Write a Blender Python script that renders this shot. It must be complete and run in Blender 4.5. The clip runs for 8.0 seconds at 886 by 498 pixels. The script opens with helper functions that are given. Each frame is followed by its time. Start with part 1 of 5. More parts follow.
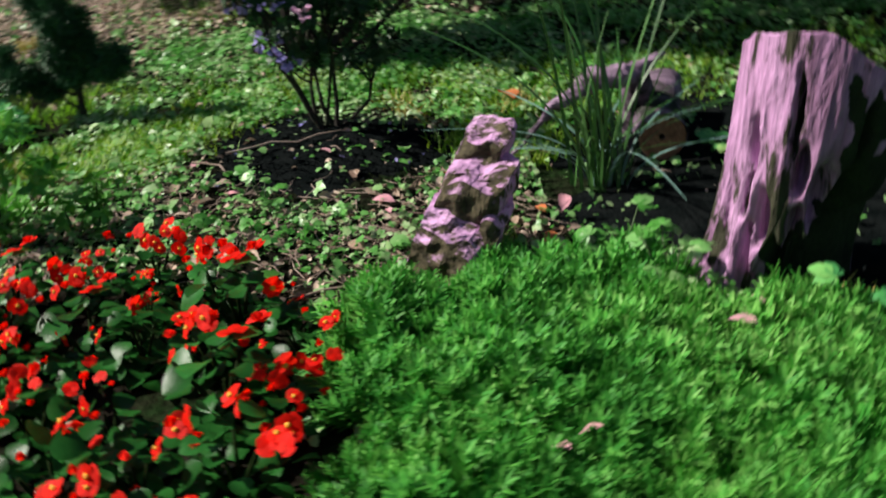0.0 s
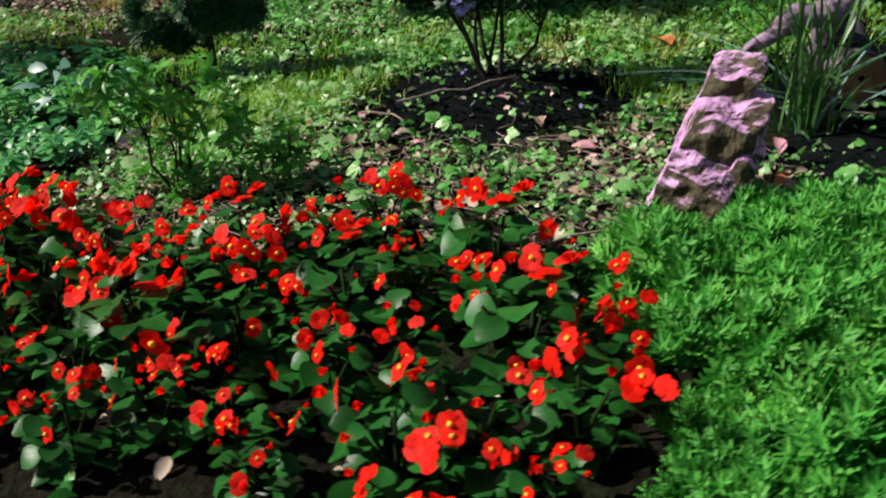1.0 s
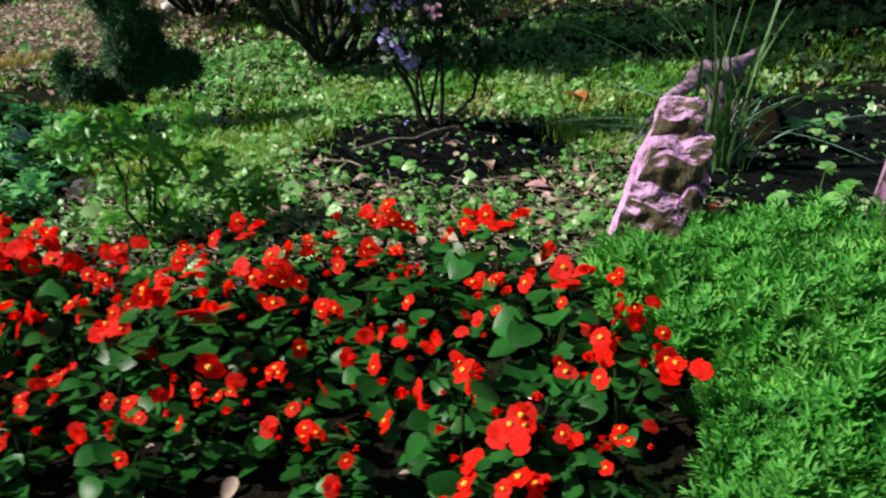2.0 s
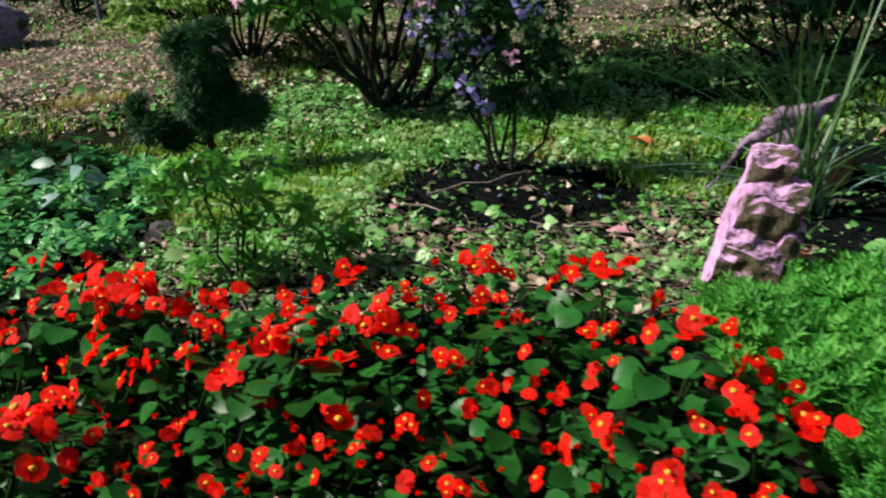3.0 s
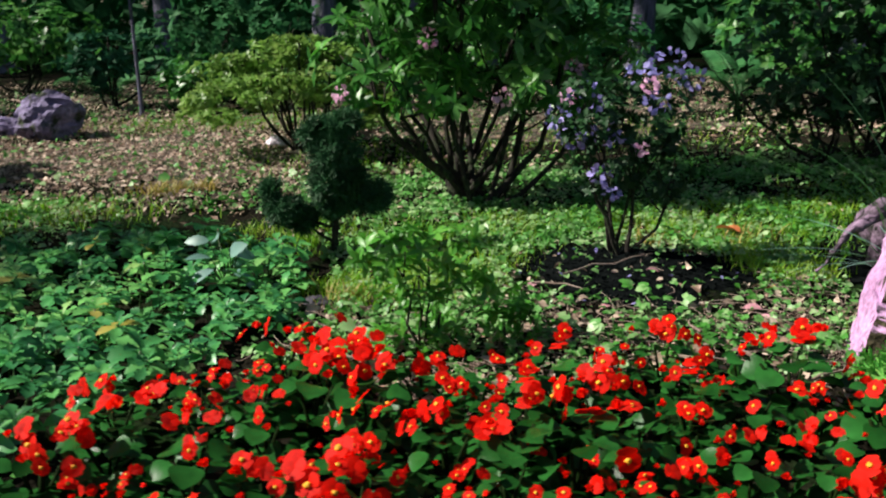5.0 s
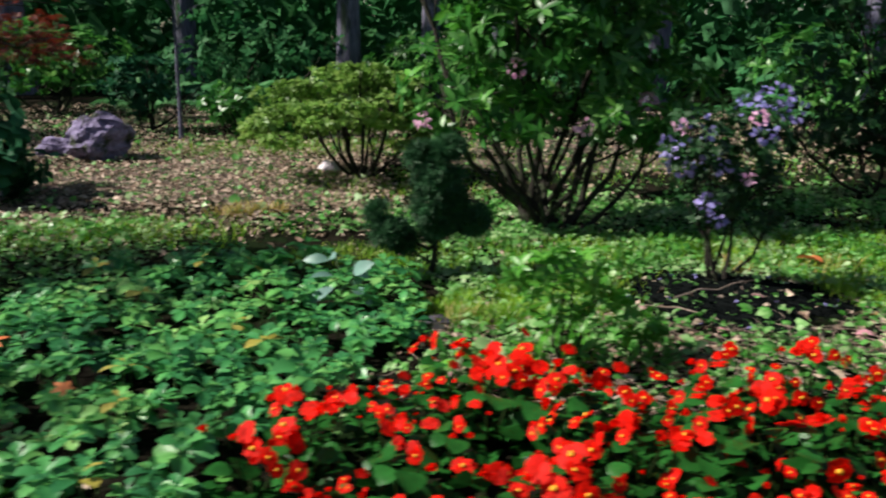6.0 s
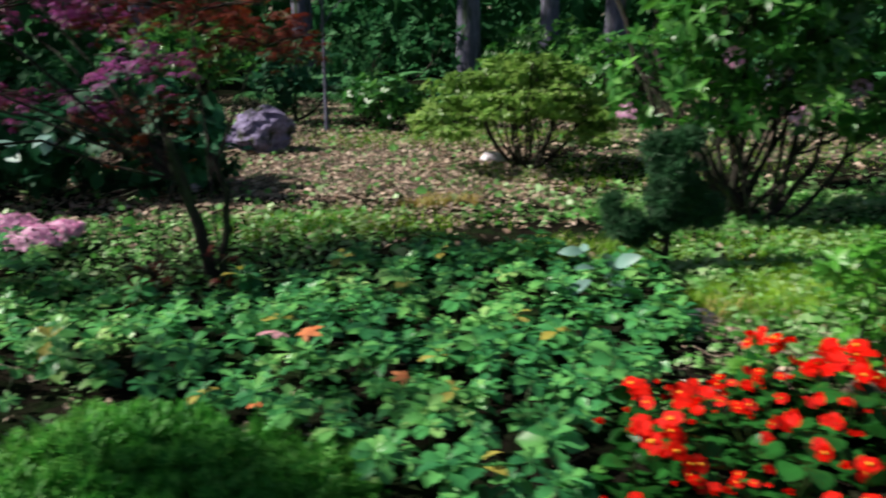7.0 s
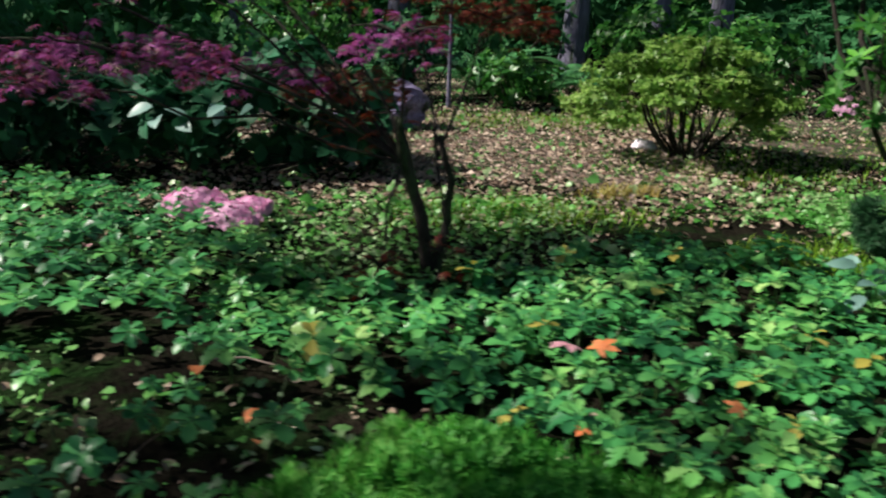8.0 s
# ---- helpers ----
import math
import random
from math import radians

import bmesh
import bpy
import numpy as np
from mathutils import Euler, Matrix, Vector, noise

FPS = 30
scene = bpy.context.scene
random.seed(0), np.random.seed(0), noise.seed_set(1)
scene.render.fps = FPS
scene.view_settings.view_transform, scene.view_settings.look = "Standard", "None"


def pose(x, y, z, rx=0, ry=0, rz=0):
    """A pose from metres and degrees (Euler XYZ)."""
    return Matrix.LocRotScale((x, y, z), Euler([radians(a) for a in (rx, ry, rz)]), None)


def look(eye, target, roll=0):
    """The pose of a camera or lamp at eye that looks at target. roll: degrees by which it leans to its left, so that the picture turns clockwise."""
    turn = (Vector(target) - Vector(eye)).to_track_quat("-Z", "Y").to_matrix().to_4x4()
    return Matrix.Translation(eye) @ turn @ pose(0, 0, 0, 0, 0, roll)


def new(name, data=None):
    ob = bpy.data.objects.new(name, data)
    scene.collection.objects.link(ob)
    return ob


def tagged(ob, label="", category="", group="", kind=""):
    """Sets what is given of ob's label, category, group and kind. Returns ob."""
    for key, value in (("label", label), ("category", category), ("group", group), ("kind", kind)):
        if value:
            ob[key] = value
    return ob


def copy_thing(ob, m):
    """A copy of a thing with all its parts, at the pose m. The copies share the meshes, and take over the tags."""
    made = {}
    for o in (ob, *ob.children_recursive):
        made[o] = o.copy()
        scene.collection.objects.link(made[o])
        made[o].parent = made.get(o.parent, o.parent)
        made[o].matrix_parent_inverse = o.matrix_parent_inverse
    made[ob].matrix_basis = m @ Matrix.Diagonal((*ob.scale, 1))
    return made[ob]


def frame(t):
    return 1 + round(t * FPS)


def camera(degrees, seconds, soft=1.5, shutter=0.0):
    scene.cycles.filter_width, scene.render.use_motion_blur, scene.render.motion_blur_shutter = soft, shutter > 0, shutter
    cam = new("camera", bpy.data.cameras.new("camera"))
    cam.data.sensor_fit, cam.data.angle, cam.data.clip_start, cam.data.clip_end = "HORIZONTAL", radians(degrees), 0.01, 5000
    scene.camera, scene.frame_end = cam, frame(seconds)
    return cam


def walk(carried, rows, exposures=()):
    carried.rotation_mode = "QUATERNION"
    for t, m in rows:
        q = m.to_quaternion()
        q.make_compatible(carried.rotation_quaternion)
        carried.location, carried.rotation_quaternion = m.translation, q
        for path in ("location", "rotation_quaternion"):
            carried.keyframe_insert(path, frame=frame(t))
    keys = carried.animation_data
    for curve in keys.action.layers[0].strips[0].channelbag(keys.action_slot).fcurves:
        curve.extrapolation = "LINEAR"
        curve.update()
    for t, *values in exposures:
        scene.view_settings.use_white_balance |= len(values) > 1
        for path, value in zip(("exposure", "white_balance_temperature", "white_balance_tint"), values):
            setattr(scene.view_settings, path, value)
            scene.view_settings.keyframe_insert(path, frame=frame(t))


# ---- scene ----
cam = camera(57.3, 8.0, soft=2.1, shutter=0.5)
EXPOSURE = 0.60
PATH = [
    (0, (0.133, 0.04, 1.1), (0.029, 1.791, 0.138), -4.9),
    (0.1, (0.063, 0.045, 1.09), (0.005, 1.793, 0.118), -6.4),
    (0.2, (0.018, 0.046, 1.091), (-0.045, 1.786, 0.107), -7.0),
    (0.3, (-0.05, 0.044, 1.10), (-0.126, 1.776, 0.112), -6.1),
    (0.5, (-0.198, 0.043, 1.107), (-0.299, 1.779, 0.118), -3.5),
    (1, (-0.494, 0.088, 1.043), (-0.594, 1.802, 0.019), -5.5),
    (1.2, (-0.553, 0.092, 1.035), (-0.53, 1.807, 0.007), -5.6),
    (2.3, (-0.955, -0.082, 1.056), (-0.654, 1.701, 0.202), -2.0),
    (2.5, (-0.986, -0.062, 1.069), (-0.691, 1.726, 0.223), -2.7),
    (3, (-1.09, 0.015, 1.057), (-0.825, 1.825, 0.248), -1.8),
    (3.5, (-1.211, 0.114, 1.054), (-0.942, 1.928, 0.253), -1.3),
    (4, (-1.352, 0.118, 1.056), (-1.104, 1.959, 0.315), 1.0),
    (4.2, (-1.428, 0.082, 1.057), (-1.172, 1.943, 0.369), 1.7),
    (5.3, (-1.877, -0.078, 1.057), (-1.447, 1.796, 0.508), -0.3),
    (5.5, (-1.973, -0.046, 1.04), (-1.513, 1.829, 0.517), 0.2),
    (6, (-2.244, -0.044, 1.04), (-1.837, 1.848, 0.532), 1.1),
    (6.5, (-2.596, -0.028, 1.045), (-2.249, 1.871, 0.524), 0.3),
    (7, (-2.939, 0.056, 1.053), (-2.708, 1.969, 0.517), -0.1),
    (7.5, (-3.286, 0.275, 1.047), (-3.148, 2.184, 0.466), 1.0),
    (8, (-3.646, 0.386, 1.048), (-3.524, 2.291, 0.454), 1.9),
]
walk(cam, [(t, look(eye, target, roll)) for t, eye, target, roll in PATH], exposures=[(0.0, EXPOSURE, 6900, 8), (8.0, EXPOSURE, 6900, 8)])

# ---- light ----
SUN_FROM = Vector((-0.82, 0.10, 0.72)).normalized()
world = bpy.data.worlds.new("sky")
scene.world = world
world.use_nodes = True
wn = world.node_tree.nodes
sky = wn.new("ShaderNodeTexSky")
sky.sky_type = 'NISHITA'
sky.sun_disc = False
sky.sun_elevation = math.asin(SUN_FROM.z)
sky.sun_rotation = math.atan2(SUN_FROM.x, SUN_FROM.y)
wn["Background"].inputs[1].default_value = 0.045
world.node_tree.links.new(sky.outputs[0], wn["Background"].inputs[0])
sun_data = bpy.data.lights.new("sun", 'SUN')
sun_data.energy = 5.0
sun_data.angle = radians(1.2)
sun_data.color = (1.0, 0.95, 0.92)
sun = new("sun", sun_data)
sun.matrix_world = look(SUN_FROM * 30, (0, 0, 0))

rng = np.random.default_rng(11)
TAU = 2 * math.pi


# ---- materials ----
def material(name):
    m = bpy.data.materials.new(name)
    m.use_nodes = True
    m.node_tree.nodes.clear()
    nodes, links = m.node_tree.nodes, m.node_tree.links

    def node(kind, **values):
        n = nodes.new(kind)
        for key, value in values.items():
            n.inputs[key.replace("_", " ")].default_value = value
        return n
    return m, node, links.new


def ramp_of(node, stops):
    r = node("ShaderNodeValToRGB")
    el = r.color_ramp.elements
    while len(el) < len(stops):
        el.new(0.5)
    for e, (at, colour) in zip(el, stops):
        e.position, e.color = at, (*colour, 1)
    return r


def leaf_material(name, colours, rough=0.45, through_light=0.3, blotch=18.0, gloss=0.5, drift=2.2):
    """Leaves, each of its own tint out of colours, with blotches and fine veins of relief."""
    m, node, link = material(name)
    geo, info = node("ShaderNodeNewGeometry"), node("ShaderNodeObjectInfo")
    add, fract = node("ShaderNodeMath"), node("ShaderNodeMath")
    add.operation, fract.operation = 'ADD', 'FRACT'
    link(geo.outputs["Random Per Island"], add.inputs[0])
    link(info.outputs["Random"], add.inputs[1])
    link(add.outputs[0], fract.inputs[0])
    n = len(colours)
    ramp = ramp_of(node, [(i / max(1, n - 1), c) for i, c in enumerate(colours)])
    wide = node("ShaderNodeTexNoise", Scale=drift, Detail=3.0)
    link(geo.outputs["Position"], wide.inputs["Vector"])
    spread = node("ShaderNodeMapRange", From_Min=0.32, From_Max=0.68)
    link(wide.outputs[0], spread.inputs[0])
    blend = node("ShaderNodeMix")
    blend.inputs[0].default_value = 0.45
    link(fract.outputs[0], blend.inputs[2])
    link(spread.outputs[0], blend.inputs[3])
    link(blend.outputs[0], ramp.inputs[0])
    noise_a = node("ShaderNodeTexNoise", Scale=blotch, Detail=4.0)
    noise_b = node("ShaderNodeTexNoise", Scale=blotch * 14, Detail=2.0)
    link(geo.outputs["Position"], noise_a.inputs["Vector"])
    link(geo.outputs["Position"], noise_b.inputs["Vector"])
    shade = ramp_of(node, [(0.25, (0.6, 0.6, 0.55)), (0.75, (1.35, 1.3, 1.2))])
    link(noise_a.outputs[0], shade.inputs[0])
    mix = node("ShaderNodeMix")
    mix.data_type, mix.blend_type = 'RGBA', 'MULTIPLY'
    mix.inputs[0].default_value = 0.8
    link(ramp.outputs[0], mix.inputs[6])
    link(shade.outputs[0], mix.inputs[7])
    bump = node("ShaderNodeBump", Strength=0.25, Distance=0.002)
    link(noise_b.outputs[0], bump.inputs["Height"])
    body = node("ShaderNodeBsdfPrincipled", Roughness=rough)
    body.inputs["Specular IOR Level"].default_value = gloss
    link(mix.outputs[2], body.inputs["Base Color"])
    link(bump.outputs[0], body.inputs["Normal"])
    back = node("ShaderNodeBsdfTranslucent")
    link(mix.outputs[2], back.inputs[0])
    both, out = node("ShaderNodeMixShader"), node("ShaderNodeOutputMaterial")
    both.inputs[0].default_value = through_light
    link(body.outputs[0], both.inputs[1])
    link(back.outputs[0], both.inputs[2])
    link(both.outputs[0], out.inputs[0])
    return m


def rough_material(name, colours, scale=6.0, fine=60.0, rough=0.85, relief=0.6, depth=0.01, stretch=(1, 1, 1), second=None, second_at=(0.5, 0.62), facing=None, sheen=0.25):
    """Bark, stone or soil: two scales of colour, relief, and a second colour (moss, dirt, or painted shade on faces
    turned to facing) in patches.
    """
    m, node, link = material(name)
    geo = node("ShaderNodeNewGeometry")
    scaled = node("ShaderNodeVectorMath")
    scaled.operation = 'MULTIPLY'
    scaled.inputs[1].default_value = stretch
    link(geo.outputs["Position"], scaled.inputs[0])
    big, small = node("ShaderNodeTexNoise", Scale=scale, Detail=6.0), node("ShaderNodeTexNoise", Scale=fine, Detail=5.0)
    link(scaled.outputs[0], big.inputs["Vector"])
    link(scaled.outputs[0], small.inputs["Vector"])
    n = len(colours)
    ramp = ramp_of(node, [(0.3 + 0.4 * i / max(1, n - 1), c) for i, c in enumerate(colours)])
    link(big.outputs[0], ramp.inputs[0])
    grain = ramp_of(node, [(0.3, (0.55, 0.55, 0.55)), (0.7, (1.3, 1.3, 1.3))])
    link(small.outputs[0], grain.inputs[0])
    mix = node("ShaderNodeMix")
    mix.data_type, mix.blend_type = 'RGBA', 'MULTIPLY'
    mix.inputs[0].default_value = 0.85
    link(ramp.outputs[0], mix.inputs[6])
    link(grain.outputs[0], mix.inputs[7])
    colour = mix.outputs[2]
    if second:
        patch = node("ShaderNodeTexNoise", Scale=scale * 1.3, Detail=5.0, Roughness=0.65)
        moved = node("ShaderNodeVectorMath")
        moved.inputs[1].default_value = (7.3, 2.1, 5.5)
        link(scaled.outputs[0], moved.inputs[0])
        link(moved.outputs[0], patch.inputs["Vector"])
        mask = ramp_of(node, [(second_at[0], (0, 0, 0)), (second_at[1], (1, 1, 1))])
        grown = patch.outputs[0]
        # Faces turned to facing take more of the second colour, as painted shade.
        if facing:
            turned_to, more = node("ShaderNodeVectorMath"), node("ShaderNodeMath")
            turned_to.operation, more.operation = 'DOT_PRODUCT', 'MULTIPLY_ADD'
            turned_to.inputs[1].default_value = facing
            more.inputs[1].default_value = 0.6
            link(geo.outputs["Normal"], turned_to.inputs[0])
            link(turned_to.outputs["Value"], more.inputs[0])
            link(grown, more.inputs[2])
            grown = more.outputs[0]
        link(grown, mask.inputs[0])
        over = node("ShaderNodeMix")
        over.data_type = 'RGBA'
        link(mask.outputs[0], over.inputs[0])
        link(colour, over.inputs[6])
        mottled = ramp_of(node, [(0.32, tuple(0.45 * c for c in second)), (0.68, tuple(1.6 * c for c in second))])
        link(small.outputs[0], mottled.inputs[0])
        link(mottled.outputs[0], over.inputs[7])
        colour = over.outputs[2]
    bump = node("ShaderNodeBump", Strength=relief, Distance=depth)
    link(small.outputs[0], bump.inputs["Height"])
    body, out = node("ShaderNodeBsdfPrincipled", Roughness=rough), node("ShaderNodeOutputMaterial")
    body.inputs["Specular IOR Level"].default_value = sheen
    link(colour, body.inputs["Base Color"])
    link(bump.outputs[0], body.inputs["Normal"])
    link(body.outputs[0], out.inputs[0])
    return m


SOIL = rough_material("soil", [(0.005, 0.0045, 0.0035), (0.011, 0.010, 0.007), (0.024, 0.020, 0.014)], 2.2, 45, 1.0, 0.9, 0.02, second=(0.008, 0.022, 0.006), second_at=(0.48, 0.62), sheen=0.02)
MULCH = rough_material("dark_mulch", [(0.003, 0.0045, 0.0045), (0.009, 0.011, 0.011)], 14, 90, 1.0, 0.6, 0.01, sheen=0.0)
STUMP_WOOD = rough_material("weathered_wood", [(0.20, 0.10, 0.18), (0.40, 0.21, 0.38), (0.53, 0.30, 0.51)], 9, 55, 0.85, 1.0, 0.016, stretch=(1, 1, 0.24), second=(0.030, 0.030, 0.018), second_at=(0.53, 0.58))
# Dark second colour on front faces: moss, with the shade there painted in.
STONE = rough_material("stone_moss_and_shade", [(0.38, 0.20, 0.37), (0.62, 0.36, 0.61)], 6, 50, 0.85, 0.9, 0.012, second=(0.055, 0.046, 0.026), second_at=(0.72, 0.86), facing=(-0.41, -0.91, -0.1))
GREY_ROCK = rough_material("grey_rock", [(0.13, 0.11, 0.20), (0.34, 0.29, 0.47)], 5, 30, 0.85, 0.8, 0.02, second=(0.04, 0.05, 0.03), second_at=(0.52, 0.62))
DARK_STONE = rough_material("dark_stone", [(0.025, 0.024, 0.030), (0.075, 0.070, 0.085)], 9, 60, 0.85, 0.7, 0.01)
DRY_SOIL = rough_material("dry_soil", [(0.035, 0.026, 0.020), (0.11, 0.078, 0.066), (0.24, 0.175, 0.155)], 5.5, 40, 0.95, 0.9, 0.02, second=(0.022, 0.042, 0.013), second_at=(0.47, 0.53))
# Near-black: the stump's moss with its shaded side painted in.
MOSS_AND_SHADE = rough_material("moss_and_shade", [(0.010, 0.016, 0.007), (0.022, 0.036, 0.014)], 12, 120, 0.95, 1.0, 0.01)
PALE_STONE = rough_material("pale_stone", [(0.75, 0.66, 0.76), (0.90, 0.84, 0.90)], 20, 90, 0.7, 0.4, 0.005)
LOG_WOOD = rough_material("log_wood", [(0.06, 0.045, 0.055), (0.34, 0.23, 0.34)], 8, 60, 0.85, 0.9, 0.01, stretch=(0.3, 1, 1), second=(0.012, 0.016, 0.01), second_at=(0.47, 0.58))
LOG_END = rough_material("sawn_wood", [(0.20, 0.10, 0.055), (0.36, 0.20, 0.11)], 12, 70, 0.85, 0.5, 0.006)
BARK = rough_material("dark_bark", [(0.013, 0.011, 0.009), (0.040, 0.034, 0.028)], 12, 80, 0.9, 0.9, 0.01, stretch=(1, 1, 0.3), second=(0.03, 0.045, 0.02))
TRUNK_BARK = rough_material("grey_bark", [(0.10, 0.10, 0.15), (0.22, 0.21, 0.30)], 4, 30, 0.9, 1.0, 0.03, stretch=(1, 1, 0.2), second=(0.04, 0.06, 0.04))
TWIG = rough_material("dry_twig", [(0.16, 0.11, 0.085), (0.36, 0.28, 0.24)], 8, 90, 0.85, 0.4, 0.004)
GREEN_STEM = leaf_material("green_stem", [(0.02, 0.07, 0.012), (0.04, 0.09, 0.02)], 0.5, 0.1)
BEGONIA_LEAF = leaf_material("begonia_leaf", [(0.003, 0.022, 0.003), (0.007, 0.050, 0.008), (0.020, 0.125, 0.024), (0.005, 0.036, 0.007)], 0.30, 0.16, 30, 0.13)
BEGONIA_STEM = leaf_material("begonia_stem", [(0.006, 0.018, 0.004), (0.012, 0.026, 0.006)], 0.7, 0.05, 18, 0.05)
PETAL = leaf_material("red_petal", [(0.84, 0.006, 0.003), (0.92, 0.010, 0.004), (0.90, 0.018, 0.008), (0.92, 0.040, 0.036)], 0.6, 0.50, 60, 0.14)
STAMEN = leaf_material("yellow_stamen", [(0.85, 0.42, 0.02), (0.9, 0.5, 0.04)], 0.6, 0.1, 90)
PACHY_LEAF = leaf_material("ground_cover_leaf", [(0.012, 0.085, 0.034), (0.030, 0.19, 0.066), (0.070, 0.33, 0.098), (0.16, 0.48, 0.13), (0.40, 0.62, 0.23)], 0.38, 0.30, 7, 0.5)
PACHY_YELLOW = leaf_material("yellowed_leaf", [(0.40, 0.36, 0.06), (0.55, 0.50, 0.14)], 0.45, 0.3, 20)
IVY_LEAF = leaf_material("ivy_leaf", [(0.022, 0.15, 0.020), (0.075, 0.31, 0.048), (0.15, 0.42, 0.11), (0.36, 0.55, 0.27), (0.52, 0.66, 0.43)], 0.40, 0.32, 8, 0.5)
GRASS = leaf_material("grass_blade", [(0.07, 0.28, 0.012), (0.17, 0.42, 0.02), (0.36, 0.50, 0.05)], 0.5, 0.38, 5)
DRY_GRASS = leaf_material("dry_grass", [(0.36, 0.28, 0.07), (0.45, 0.36, 0.10), (0.22, 0.26, 0.06)], 0.6, 0.3, 6)
SPRIG = leaf_material("feathery_sprig", [(0.014, 0.14, 0.018), (0.052, 0.31, 0.042), (0.14, 0.47, 0.085), (0.30, 0.59, 0.17)], 0.55, 0.42, 9, 0.3)
LITTER = leaf_material("dead_leaf", [(0.09, 0.06, 0.042), (0.33, 0.24, 0.185), (0.62, 0.50, 0.43), (0.20, 0.12, 0.085), (0.76, 0.65, 0.58)], 0.7, 0.15, 20, 0.3)
PINK_PETAL = leaf_material("pink_petal", [(0.75, 0.33, 0.42), (0.80, 0.45, 0.55)], 0.55, 0.25, 30)
BLUE_PETAL = leaf_material("bluish_petal", [(0.16, 0.18, 0.50), (0.34, 0.28, 0.66)], 0.55, 0.25, 30)
PINK_BLOOM = leaf_material("pink_bloom", [(0.80, 0.40, 0.70), (0.90, 0.58, 0.84)], 0.55, 0.3, 30)
ORANGE_LEAF = leaf_material("orange_leaf", [(0.60, 0.16, 0.05), (0.65, 0.26, 0.12)], 0.6, 0.25, 30)
RHODO_LEAF = leaf_material("rhododendron_leaf", [(0.014, 0.085, 0.013), (0.042, 0.20, 0.034), (0.18, 0.42, 0.11)], 0.38, 0.38, 4, 0.45)
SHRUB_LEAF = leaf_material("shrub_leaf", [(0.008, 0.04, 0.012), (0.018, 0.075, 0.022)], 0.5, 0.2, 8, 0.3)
AZALEA_LEAF = leaf_material("azalea_leaf", [(0.07, 0.20, 0.03), (0.20, 0.38, 0.08), (0.38, 0.52, 0.17)], 0.45, 0.40, 3.0)
YOUNG_LEAF = leaf_material("young_leaf", [(0.035, 0.20, 0.02), (0.075, 0.31, 0.035), (0.15, 0.41, 0.06)], 0.42, 0.34, 8)
CONIFER_NEEDLE = leaf_material("conifer_needle", [(0.007, 0.040, 0.014), (0.020, 0.090, 0.034), (0.050, 0.175, 0.070)], 0.55, 0.16, 10, 0.3)
MAPLE_ORANGE = leaf_material("maple_leaf_orange", [(0.18, 0.02, 0.012), (0.10, 0.015, 0.01), (0.24, 0.05, 0.015)], 0.5, 0.35, 2.5, 0.3)
MAPLE_RED = leaf_material("maple_leaf", [(0.28, 0.04, 0.24), (0.42, 0.10, 0.40), (0.16, 0.02, 0.06), (0.22, 0.03, 0.02)], 0.5, 0.42, 2.5, 0.3)
HYDRANGEA_LEAF = leaf_material("hydrangea_leaf", [(0.006, 0.038, 0.022), (0.014, 0.080, 0.036), (0.045, 0.20, 0.11)], 0.55, 0.25, 7, 0.15)
PALE_BLUE_LEAF = leaf_material("pale_blue_leaf", [(0.12, 0.27, 0.23), (0.24, 0.42, 0.40)], 0.45, 0.25, 9)
REED_LEAF = leaf_material("reed_leaf", [(0.014, 0.060, 0.012), (0.036, 0.13, 0.028), (0.10, 0.22, 0.07)], 0.45, 0.18, 6)
FERN_LEAF = leaf_material("fern_leaf", [(0.03, 0.17, 0.05), (0.06, 0.24, 0.08), (0.10, 0.28, 0.10)], 0.5, 0.3, 6)
WOOD_LEAF = leaf_material("woodland_leaf", [(0.013, 0.09, 0.034), (0.034, 0.17, 0.06), (0.09, 0.27, 0.11)], 0.65, 0.38, 0.8, 0.2, 0.5)


# ---- shape tools ----
def mesh_of(name, verts, quads, mats, smooth=True, which=None):
    verts, quads = np.asarray(verts, dtype=np.float32), np.asarray(quads, dtype=np.int32)
    me = bpy.data.meshes.new(name)
    me.vertices.add(len(verts))
    me.vertices.foreach_set("co", verts.ravel())
    me.loops.add(quads.size)
    me.loops.foreach_set("vertex_index", quads.ravel())
    me.polygons.add(len(quads))
    me.polygons.foreach_set("loop_start", np.arange(0, quads.size, 4, dtype=np.int32))
    me.polygons.foreach_set("use_smooth", np.full(len(quads), smooth))
    for m in (mats if isinstance(mats, (list, tuple)) else [mats]):
        me.materials.append(m)
    if which is not None:
        me.polygons.foreach_set("material_index", np.asarray(which, dtype=np.int32))
    me.update(calc_edges=True)
    return me


def part(name, shape, mat, parent, label="", kind=""):
    """One mesh object under a thing or a part, given in the parent's own space."""
    ob = new(name, shape if isinstance(shape, bpy.types.Mesh) else mesh_of(name, *shape, mat))
    ob.parent = parent
    return tagged(ob, label, kind=kind)


def thing(name, x, y, z, label, category, group="", kind="", turn=0.0):
    ob = new(name)
    ob.empty_display_size = 0.05
    ob.matrix_world = pose(x, y, z, 0, 0, turn)
    return tagged(ob, label, category, group, kind)


def joined(shapes):
    vs, qs, n = [], [], 0
    for v, q in shapes:
        vs.append(np.asarray(v, dtype=float))
        qs.append(np.asarray(q, dtype=int) + n)
        n += len(v)
    return np.concatenate(vs), np.concatenate(qs)


def grid_quads(rows, cols, closed=False):
    c = cols if closed else cols - 1
    i, j = np.meshgrid(np.arange(rows - 1), np.arange(c), indexing="ij")
    i, j = i.ravel(), j.ravel()
    k = (j + 1) % cols
    return np.stack([i * cols + j, i * cols + k, (i + 1) * cols + k, (i + 1) * cols + j], 1)


